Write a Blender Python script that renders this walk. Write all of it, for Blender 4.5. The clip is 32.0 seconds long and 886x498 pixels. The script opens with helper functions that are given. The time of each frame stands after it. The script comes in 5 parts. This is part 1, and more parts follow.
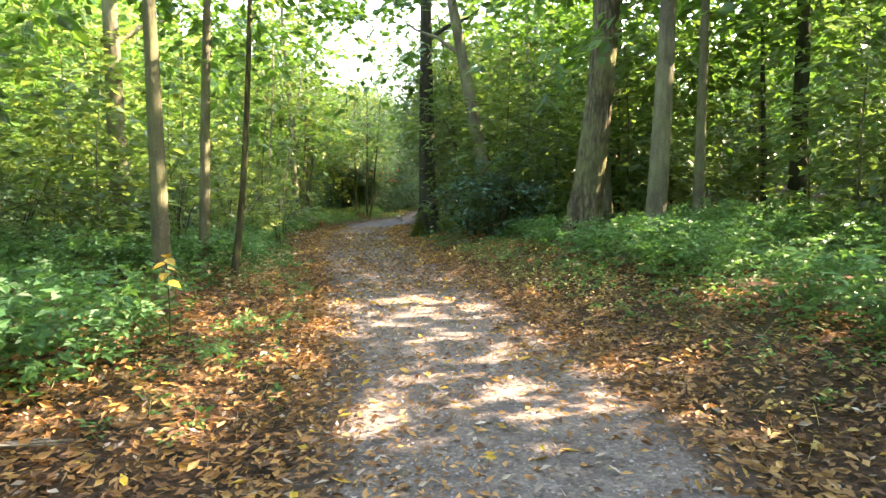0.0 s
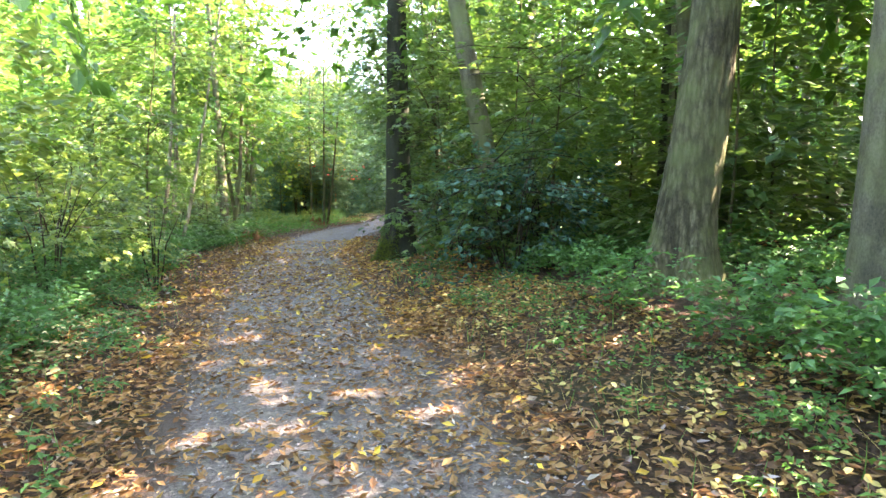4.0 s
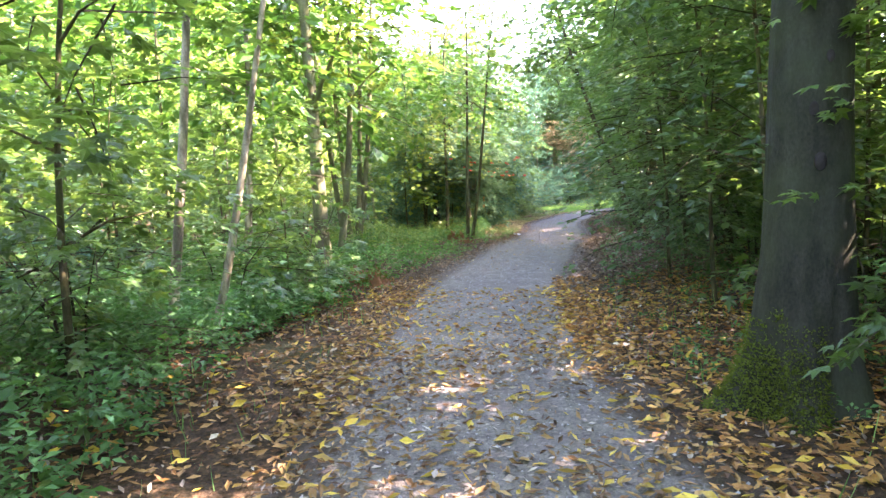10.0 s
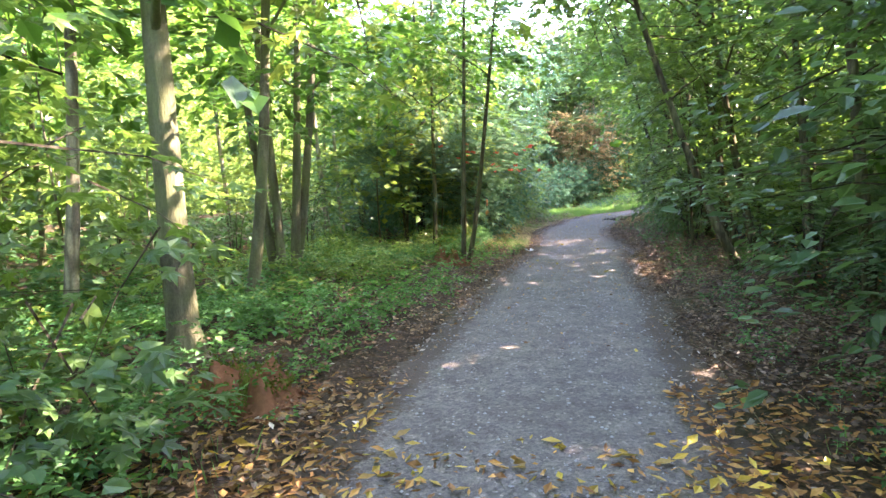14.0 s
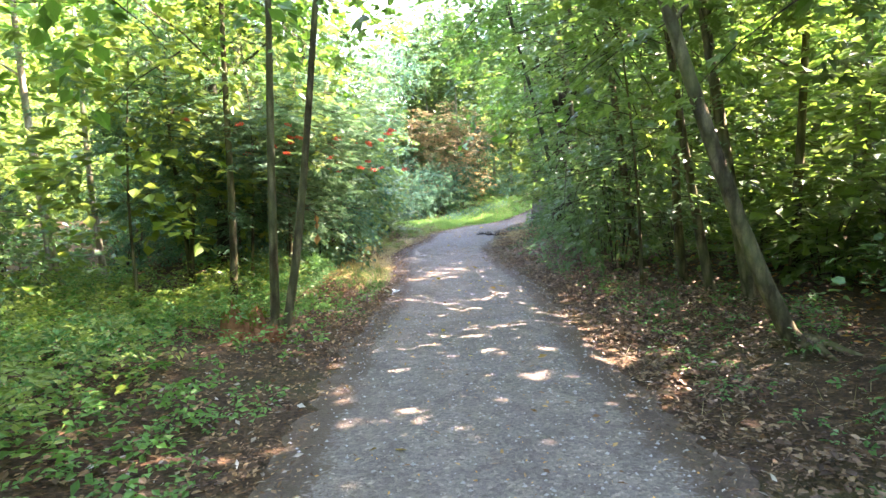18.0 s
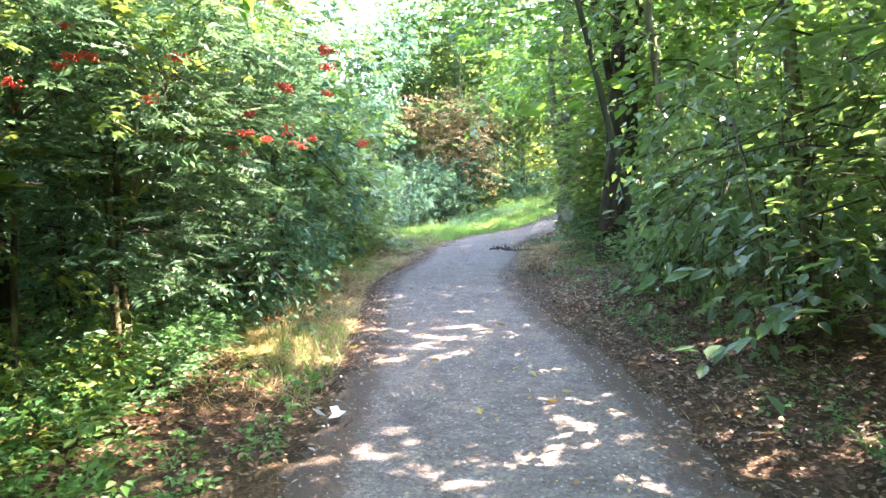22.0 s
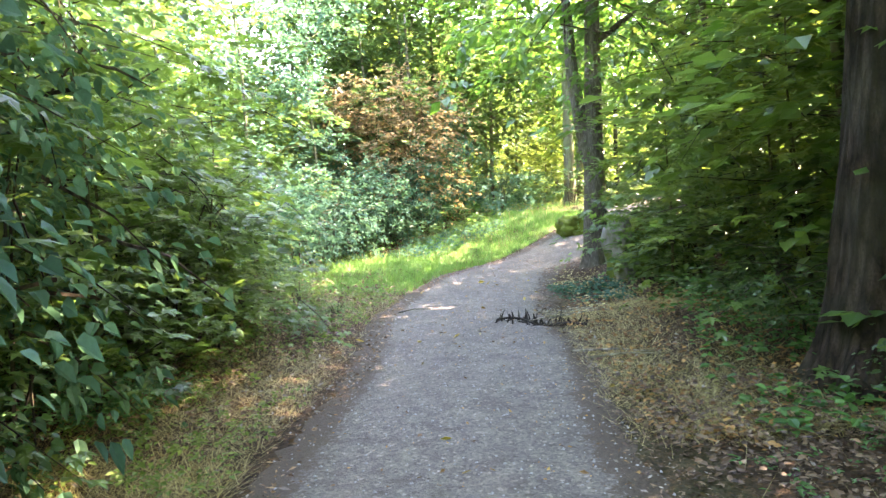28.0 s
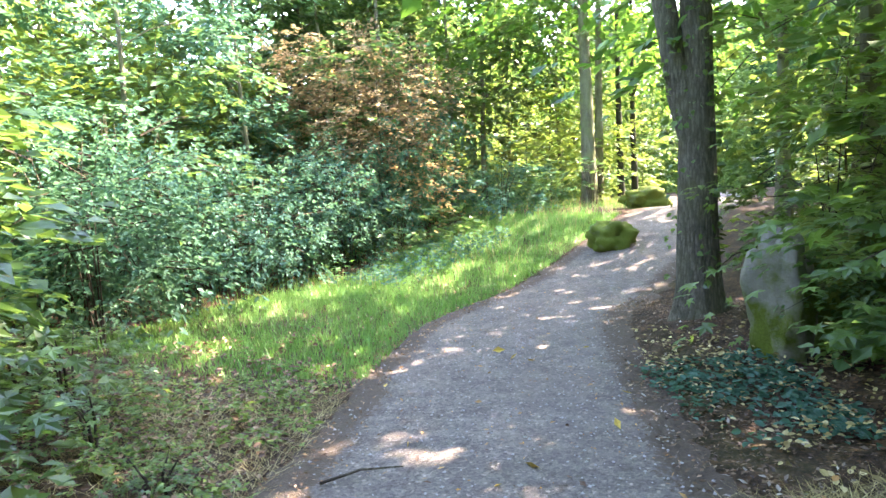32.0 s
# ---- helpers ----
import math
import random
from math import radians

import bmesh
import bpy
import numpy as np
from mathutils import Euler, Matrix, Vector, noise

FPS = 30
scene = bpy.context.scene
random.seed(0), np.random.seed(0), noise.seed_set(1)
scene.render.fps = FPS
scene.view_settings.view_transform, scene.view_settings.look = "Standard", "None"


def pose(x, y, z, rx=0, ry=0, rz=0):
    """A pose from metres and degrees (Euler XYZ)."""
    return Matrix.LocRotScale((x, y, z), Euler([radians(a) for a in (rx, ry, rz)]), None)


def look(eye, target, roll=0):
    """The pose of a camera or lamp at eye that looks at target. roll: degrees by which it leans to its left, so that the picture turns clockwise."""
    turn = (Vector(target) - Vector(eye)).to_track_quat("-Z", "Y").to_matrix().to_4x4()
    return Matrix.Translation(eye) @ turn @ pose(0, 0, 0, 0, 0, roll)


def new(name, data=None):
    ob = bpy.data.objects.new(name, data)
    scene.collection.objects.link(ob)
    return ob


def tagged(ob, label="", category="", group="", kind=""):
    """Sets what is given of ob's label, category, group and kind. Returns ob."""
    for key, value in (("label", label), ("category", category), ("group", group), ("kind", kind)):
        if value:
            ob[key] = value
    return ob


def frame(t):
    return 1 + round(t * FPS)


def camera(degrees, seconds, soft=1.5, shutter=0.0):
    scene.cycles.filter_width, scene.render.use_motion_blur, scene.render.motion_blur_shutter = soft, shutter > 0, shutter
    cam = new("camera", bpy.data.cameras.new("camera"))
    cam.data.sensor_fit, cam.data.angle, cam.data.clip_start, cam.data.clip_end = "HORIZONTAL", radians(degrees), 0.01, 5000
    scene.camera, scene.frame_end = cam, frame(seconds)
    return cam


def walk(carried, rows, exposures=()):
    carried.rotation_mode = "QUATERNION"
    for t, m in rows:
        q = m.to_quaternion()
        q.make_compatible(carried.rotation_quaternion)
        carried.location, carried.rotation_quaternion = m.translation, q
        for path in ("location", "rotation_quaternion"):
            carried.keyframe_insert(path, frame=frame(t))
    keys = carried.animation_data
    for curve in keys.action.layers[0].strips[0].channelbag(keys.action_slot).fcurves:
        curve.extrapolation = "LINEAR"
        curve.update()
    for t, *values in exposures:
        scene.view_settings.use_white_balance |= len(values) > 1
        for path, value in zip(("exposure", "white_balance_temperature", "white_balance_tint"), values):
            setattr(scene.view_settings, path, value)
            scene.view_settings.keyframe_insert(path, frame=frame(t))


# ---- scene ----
cam = camera(69.0, 32.0, soft=1.5)
PATH = [
    (0, (0.000, 0.000, 1.500), (0.000, 1.991, 1.308), -0.9),
    (0.5, (0.068, 0.795, 1.500), (0.045, 2.785, 1.305), -0.7),
    (1, (0.091, 1.589, 1.477), (0.060, 3.579, 1.282), -0.8),
    (1.5, (0.068, 2.361, 1.523), (0.038, 4.351, 1.328), -0.6),
    (2, (0.023, 3.110, 1.523), (0.044, 5.100, 1.328), -0.8),
    (2.5, (0.023, 3.882, 1.568), (0.125, 5.869, 1.369), -0.5),
    (4.5, (-0.318, 6.674, 1.523), (-0.241, 8.663, 1.328), -0.8),
    (5, (-0.545, 7.423, 1.545), (-0.603, 9.412, 1.350), -0.9),
    (5.5, (-0.726, 8.104, 1.545), (-0.873, 10.089, 1.354), -1.4),
    (6, (-0.931, 8.853, 1.591), (-1.133, 10.834, 1.399), -1.3),
    (6.5, (-1.158, 9.534, 1.568), (-1.382, 11.512, 1.380), -1.7),
    (7, (-1.317, 10.260, 1.568), (-1.561, 12.236, 1.380), -1.7),
    (7.5, (-1.521, 10.941, 1.591), (-1.783, 12.916, 1.406), -1.6),
    (8, (-1.634, 11.668, 1.568), (-1.911, 13.640, 1.380), -1.9),
    (8.5, (-1.793, 12.349, 1.568), (-2.073, 14.321, 1.383), -1.8),
    (9, (-1.929, 13.052, 1.568), (-2.181, 15.028, 1.380), -1.7),
    (9.5, (-2.066, 13.802, 1.568), (-2.324, 15.776, 1.376), -1.7),
    (10, (-2.202, 14.528, 1.568), (-2.458, 16.502, 1.377), -2.1),
    (10.5, (-2.293, 15.254, 1.568), (-2.538, 17.230, 1.373), -1.8),
    (11, (-2.383, 15.981, 1.591), (-2.608, 17.959, 1.396), -1.8),
    (11.5, (-2.406, 16.730, 1.636), (-2.639, 18.706, 1.438), -2.2),
    (12, (-2.520, 17.434, 1.659), (-2.765, 19.409, 1.464), -1.9),
    (12.5, (-2.565, 18.160, 1.636), (-2.832, 20.132, 1.438), -2.1),
    (13, (-2.656, 18.864, 1.636), (-2.947, 20.833, 1.441), -2.0),
    (13.5, (-2.724, 19.545, 1.568), (-3.001, 21.516, 1.373), -2.1),
    (14, (-2.815, 20.248, 1.545), (-3.042, 22.226, 1.350), -1.7),
    (14.5, (-2.883, 20.952, 1.523), (-3.013, 22.938, 1.324), -1.6),
    (15, (-2.928, 21.678, 1.523), (-3.013, 23.666, 1.321), -1.5),
    (15.5, (-2.951, 22.382, 1.477), (-2.945, 24.372, 1.275), -1.3),
    (17.5, (-2.850, 25.300, 1.500), (-2.629, 27.279, 1.315), -1.3),
    (18, (-2.766, 26.034, 1.513), (-2.552, 28.014, 1.329), -1.4),
    (18.5, (-2.765, 26.774, 1.488), (-2.609, 28.759, 1.308), -1.2),
    (19, (-2.694, 27.501, 1.410), (-2.559, 29.488, 1.231), -1.3),
    (19.5, (-2.620, 28.237, 1.434), (-2.516, 30.226, 1.259), -1.4),
    (20, (-2.517, 28.965, 1.406), (-2.424, 30.955, 1.229), -1.4),
    (20.5, (-2.424, 29.688, 1.421), (-2.338, 31.678, 1.243), -1.4),
    (21, (-2.283, 30.383, 1.425), (-2.180, 32.373, 1.247), -1.6),
    (21.5, (-2.150, 31.093, 1.460), (-1.974, 33.077, 1.280), -1.2),
    (22, (-2.122, 31.783, 1.479), (-1.915, 33.764, 1.298), -1.3),
    (22.5, (-1.998, 32.511, 1.481), (-1.794, 34.492, 1.300), -1.3),
    (23, (-1.968, 33.220, 1.489), (-1.792, 35.204, 1.308), -1.2),
    (23.5, (-1.874, 33.961, 1.480), (-1.732, 35.948, 1.301), -1.2),
    (24, (-1.863, 34.691, 1.476), (-1.770, 36.681, 1.298), -1.1),
    (24.5, (-1.790, 35.423, 1.449), (-1.708, 37.413, 1.272), -1.2),
    (26.5, (-1.610, 38.280, 1.500), (-1.500, 40.272, 1.361), -3.3),
    (27, (-1.492, 39.062, 1.525), (-1.312, 41.049, 1.382), -2.9),
    (27.5, (-1.451, 39.799, 1.525), (-1.140, 41.769, 1.375), -2.8),
    (28, (-1.361, 40.533, 1.533), (-0.981, 42.491, 1.383), -2.8),
    (28.5, (-1.311, 41.269, 1.557), (-0.934, 43.228, 1.408), -2.7),
    (29, (-1.122, 42.006, 1.516), (-0.746, 43.965, 1.367), -2.9),
    (29.5, (-0.999, 42.738, 1.541), (-0.633, 44.699, 1.391), -2.8),
    (30, (-0.853, 43.453, 1.508), (-0.493, 45.415, 1.358), -2.9),
    (30.5, (-0.730, 44.185, 1.541), (-0.374, 46.147, 1.391), -2.9),
    (31, (-0.591, 44.900, 1.525), (-0.222, 46.860, 1.371), -2.9),
    (31.5, (-0.428, 45.622, 1.516), (-0.041, 47.578, 1.363), -2.9),
    (32, (-0.272, 46.352, 1.525), (0.173, 48.296, 1.371), -2.9),
]
walk(cam, [(t, look(eye, target, roll)) for t, eye, target, roll in PATH], exposures=[(0.0, 4.17, 8250, 25), (2.5, 4.47, 7700, 26.5), (5.0, 4.9, 7000, 31), (8.0, 4.98, 6950, 36.5), (10.0, 5.02, 7050, 35), (11.5, 4.93, 7050, 32.5), (13.0, 4.8, 7000, 30.5), (15.0, 4.82, 6950, 30), (18.0, 5.2, 7250, 31), (21.0, 5.38, 7000, 29), (23.0, 5.35, 6750, 29), (25.0, 5.3, 7100, 28.5), (27.0, 5.31, 7750, 28), (30.0, 5.12, 7450, 25), (32.0, 4.95, 6950, 25)])

# ---- light: a low morning sun from the right of the path, and the sky ----
SUN_EL, SUN_AZ = 40.0, 78.0
world = bpy.data.worlds.new("sky")
scene.world = world
world.use_nodes = True
sky = world.node_tree.nodes.new("ShaderNodeTexSky")
sky.sky_type, sky.sun_disc = "NISHITA", False
sky.sun_elevation, sky.sun_rotation = radians(SUN_EL), radians(SUN_AZ)
background = world.node_tree.nodes["Background"]
world.node_tree.links.new(sky.outputs[0], background.inputs[0])
background.inputs[1].default_value = 0.15
sun = new("sun", bpy.data.lights.new("sun", "SUN"))
sun.data.energy, sun.data.angle, sun.data.color = 2.9, radians(0.55), (1.0, 0.92, 0.79)
way = Vector((math.sin(radians(SUN_AZ)) * math.cos(radians(SUN_EL)), math.cos(radians(SUN_AZ)) * math.cos(radians(SUN_EL)), math.sin(radians(SUN_EL))))
sun.matrix_world = look(way * 100, (0, 0, 0))

# ---- materials ----


class Nodes:
    """A small writer of node materials."""

    def __init__(self, name):
        self.mat = bpy.data.materials.new(name)
        self.mat.use_nodes = True
        self.tree = self.mat.node_tree
        self.bsdf = self.tree.nodes["Principled BSDF"]
        self.out = self.tree.nodes["Material Output"]

    def node(self, kind, **values):
        n = self.tree.nodes.new(kind)
        for key, value in values.items():
            if key in n.inputs:
                n.inputs[key].default_value = value
        return n

    def link(self, a, b):
        self.tree.links.new(a, b)

    def coords(self, sx=1.0, sy=1.0, sz=1.0):
        t = self.node("ShaderNodeTexCoord")
        m = self.node("ShaderNodeMapping")
        m.inputs["Scale"].default_value = (sx, sy, sz)
        self.link(t.outputs["Object"], m.inputs["Vector"])
        return m.outputs[0]

    def noise(self, vec, scale, detail=6.0, rough=0.6):
        n = self.node("ShaderNodeTexNoise", Scale=scale, Detail=detail, Roughness=rough)
        self.link(vec, n.inputs["Vector"])
        return n.outputs["Fac"]

    def cells(self, vec, scale):
        n = self.node("ShaderNodeTexVoronoi", Scale=scale)
        self.link(vec, n.inputs["Vector"])
        return n

    def ramp(self, fac, *stops):
        n = self.node("ShaderNodeValToRGB")
        for i, (pos, colour) in enumerate(stops):
            e = n.color_ramp.elements[i] if i < 2 else n.color_ramp.elements.new(pos)
            e.position, e.color = pos, (*colour, 1)
        self.link(fac, n.inputs[0])
        return n.outputs[0]

    def mix(self, fac, a, b, blend="MIX"):
        n = self.node("ShaderNodeMix")
        n.data_type, n.blend_type = "RGBA", blend
        for source, at in ((fac, n.inputs[0]), (a, n.inputs[6]), (b, n.inputs[7])):
            if isinstance(source, (int, float)):
                at.default_value = source
            elif isinstance(source, tuple):
                at.default_value = (*source, 1)
            else:
                self.link(source, at)
        return n.outputs[2]

    def bump(self, height, strength, distance):
        n = self.node("ShaderNodeBump", Strength=strength, Distance=distance)
        self.link(height, n.inputs["Height"])
        self.link(n.outputs[0], self.bsdf.inputs["Normal"])

    def done(self, colour, rough=0.8, spec=0.3):
        self.link(colour, self.bsdf.inputs["Base Color"])
        self.bsdf.inputs["Roughness"].default_value = rough
        self.bsdf.inputs["Specular IOR Level"].default_value = spec
        return self.mat


def leaf_material(name, dark, mid, light, through_colour, share=0.45, rough=0.42, spec=0.45):
    """Leaves: the tint differs from leaf to leaf and plant to plant; light passes through."""
    k = Nodes(name)
    geo = k.node("ShaderNodeNewGeometry")
    info = k.node("ShaderNodeObjectInfo")
    colour = k.ramp(geo.outputs["Random Per Island"], (0.0, dark), (0.45, mid), (0.94, light), (1.0, tuple(min(1, c * 1.5) for c in light)))
    plant = k.ramp(info.outputs["Random"], (0.0, (0.72, 0.80, 0.95)), (0.5, (1, 1, 1)), (1.0, (1.25, 1.15, 0.8)))
    colour = k.mix(1.0, colour, plant, "MULTIPLY")
    vein = k.ramp(k.noise(k.coords(), 60.0, 3.0), (0.3, (0.78, 0.8, 0.78)), (0.7, (1.12, 1.1, 1.05)))
    colour = k.mix(1.0, colour, vein, "MULTIPLY")
    k.done(colour, rough, spec)
    glow = k.node("ShaderNodeBsdfTranslucent")
    k.link(k.mix(0.6, colour, through_colour), glow.inputs["Color"])
    blend = k.node("ShaderNodeMixShader", Fac=share)
    k.link(k.bsdf.outputs[0], blend.inputs[1])
    k.link(glow.outputs[0], blend.inputs[2])
    k.link(blend.outputs[0], k.out.inputs["Surface"])
    return k.mat


def bark_material(name, dark, light, algae, ridge=9.0, algae_share=0.5, depth=0.03, cracked=0.9):
    k = Nodes(name)
    vec = k.coords(1, 1, 0.22)
    ridges = k.noise(vec, ridge * 2.2, 5.0, 0.65)
    cracks = k.cells(vec, ridge)
    blotch = k.noise(k.coords(), 1.6, 4.0)
    colour = k.mix(ridges, dark, light)
    crack = k.ramp(cracks.outputs["Distance"], (0.0, (1.15, 1.15, 1.15)), (0.3, (0.95, 0.95, 0.95)), (0.62, (0.28, 0.27, 0.26)))
    colour = k.mix(cracked, colour, crack, "MULTIPLY")
    fine = k.ramp(k.noise(k.coords(1, 1, 0.5), 70.0, 4.0, 0.7), (0.3, (0.55, 0.55, 0.55)), (0.7, (1.35, 1.33, 1.3)))
    colour = k.mix(0.9, colour, fine, "MULTIPLY")
    stain = k.ramp(k.noise(k.coords(1, 1, 0.35), 3.5, 5.0, 0.7), (0.35, (0.74, 0.75, 0.76)), (0.65, (1.15, 1.15, 1.13)))
    colour = k.mix(0.9, colour, stain, "MULTIPLY")
    tinge = k.ramp(blotch, (0.42, (0, 0, 0)), (0.66, (algae_share,) * 3))
    colour = k.mix(tinge, colour, algae)
    k.bump(k.mix(0.5, ridges, cracks.outputs["Distance"]), 1.0, depth * 2)
    return k.done(colour, 0.9, 0.15)


MAPLE = leaf_material("maple_leaves", (0.026, 0.068, 0.020), (0.056, 0.124, 0.032), (0.122, 0.205, 0.052), (0.27, 0.43, 0.06), 0.42, 0.40, 0.45)
BEECH = leaf_material("beech_leaves", (0.022, 0.062, 0.025), (0.045, 0.108, 0.040), (0.094, 0.172, 0.064), (0.21, 0.37, 0.07), 0.38, 0.40, 0.48)
# Yellow-green leaves; on tree foliage the colour also stands in for sunlight.
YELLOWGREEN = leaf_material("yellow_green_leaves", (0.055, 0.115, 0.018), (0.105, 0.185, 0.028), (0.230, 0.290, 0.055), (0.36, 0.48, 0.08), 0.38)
ELDER = leaf_material("bluish_shrub_leaves", (0.028, 0.080, 0.056), (0.058, 0.142, 0.098), (0.105, 0.205, 0.148), (0.15, 0.33, 0.14), 0.36, 0.66, 0.15)
ROWAN = leaf_material("rowan_leaves", (0.030, 0.078, 0.050), (0.058, 0.134, 0.086), (0.115, 0.200, 0.135), (0.18, 0.35, 0.13), 0.36, 0.55, 0.3)
RUSTY = leaf_material("rusty_leaves", (0.140, 0.105, 0.060), (0.290, 0.205, 0.105), (0.430, 0.330, 0.190), (0.54, 0.38, 0.18), 0.48, 0.6, 0.3)
HERB = leaf_material("herb_leaves", (0.024, 0.086, 0.026), (0.052, 0.155, 0.046), (0.112, 0.245, 0.080), (0.19, 0.45, 0.07), 0.36, 0.5, 0.3)
NETTLE = leaf_material("nettle_leaves", (0.030, 0.088, 0.046), (0.062, 0.160, 0.084), (0.125, 0.255, 0.135), (0.18, 0.43, 0.11), 0.34, 0.55, 0.25)
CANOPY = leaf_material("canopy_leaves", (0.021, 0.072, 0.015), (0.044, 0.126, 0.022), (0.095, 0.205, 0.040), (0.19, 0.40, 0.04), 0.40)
LITTER = leaf_material("fallen_brown_leaves", (0.070, 0.034, 0.018), (0.290, 0.140, 0.046), (0.520, 0.285, 0.090), (0.45, 0.20, 0.06), 0.15, 0.6, 0.35)
CRUMBS = leaf_material("dark_leaf_crumbs", (0.040, 0.024, 0.016), (0.130, 0.076, 0.042), (0.290, 0.185, 0.105), (0.30, 0.15, 0.06), 0.1, 0.6, 0.3)
YELLOW = leaf_material("fallen_yellow_leaves", (0.270, 0.150, 0.040), (0.480, 0.300, 0.050), (0.640, 0.440, 0.060), (0.70, 0.45, 0.05), 0.15, 0.5, 0.4)
PALE = leaf_material("fallen_pale_leaves", (0.150, 0.105, 0.075), (0.300, 0.225, 0.165), (0.480, 0.400, 0.310), (0.40, 0.30, 0.20), 0.1, 0.6, 0.4)
GRASS = leaf_material("grass_blades", (0.064, 0.165, 0.040), (0.115, 0.265, 0.060), (0.200, 0.355, 0.100), (0.20, 0.42, 0.08), 0.32, 0.5, 0.35)
STRAW = leaf_material("dry_straw", (0.210, 0.165, 0.070), (0.400, 0.325, 0.140), (0.570, 0.485, 0.250), (0.50, 0.38, 0.14), 0.25, 0.7, 0.25)

BARK_GREY = bark_material("grey_brown_bark", (0.085, 0.078, 0.050), (0.235, 0.218, 0.140), (0.165, 0.185, 0.075), 11.0, 0.7, 0.015, 0.4)
BARK_ROUGH = bark_material("rough_furrowed_bark", (0.058, 0.050, 0.031), (0.265, 0.240, 0.138), (0.165, 0.185, 0.070), 20.0, 0.85, 0.04, 0.75)
BARK_DARK = bark_material("dark_smooth_bark", (0.018, 0.018, 0.012), (0.066, 0.064, 0.046), (0.056, 0.068, 0.032), 9.0, 0.5, 0.01, 0.35)
BARK_BROWN = bark_material("reddish_brown_bark", (0.026, 0.017, 0.012), (0.115, 0.080, 0.056), (0.075, 0.072, 0.045), 14.0, 0.5, 0.04)
BARK_RIDGED = bark_material("ridged_dark_grey_bark", (0.085, 0.074, 0.056), (0.250, 0.222, 0.172), (0.150, 0.150, 0.085), 34.0, 0.4, 0.02, 0.6)
BARK_YOUNG = bark_material("young_greenish_bark", (0.062, 0.052, 0.030), (0.205, 0.176, 0.098), (0.130, 0.150, 0.060), 16.0, 0.5, 0.008)
# Pale dead wood; on thin live trunks this colour stands in for sunlight.
BARK_PALE = bark_material("pale_and_sun_tinted_bark", (0.260, 0.220, 0.160), (0.520, 0.460, 0.360), (0.300, 0.300, 0.180), 14.0, 0.3, 0.01)
TWIG = bark_material("twig_bark", (0.040, 0.030, 0.022), (0.130, 0.105, 0.075), (0.080, 0.080, 0.040), 20.0, 0.3, 0.004)


def soil_material():
    k = Nodes("forest_soil")
    vec = k.coords()
    big, mid, fine = k.noise(vec, 0.55, 5.0), k.noise(vec, 5.0, 6.0), k.noise(vec, 55.0, 5.0, 0.7)
    bits, crumbs = k.cells(vec, 34.0), k.cells(vec, 85.0)
    colour = k.ramp(mid, (0.28, (0.030, 0.021, 0.015)), (0.5, (0.062, 0.043, 0.028)), (0.74, (0.115, 0.079, 0.050)))
    scrap = k.ramp(bits.outputs["Color"], (0.0, (0.35, 0.32, 0.30)), (0.5, (0.9, 0.85, 0.78)), (0.8, (1.3, 1.1, 0.9)), (1.0, (2.3, 1.7, 1.1)))
    colour = k.mix(0.85, colour, scrap, "MULTIPLY")
    grit = k.ramp(crumbs.outputs["Color"], (0.0, (0.5, 0.5, 0.5)), (0.6, (1, 1, 1)), (1.0, (2.0, 1.8, 1.6)))
    colour = k.mix(0.7, colour, grit, "MULTIPLY")
    moss = k.ramp(big, (0.52, (0, 0, 0)), (0.72, (0.5, 0.5, 0.5)))
    colour = k.mix(moss, colour, (0.055, 0.075, 0.026))
    k.bump(k.mix(0.45, fine, bits.outputs["Distance"]), 1.0, 0.03)
    return k.done(colour, 0.95, 0.15)


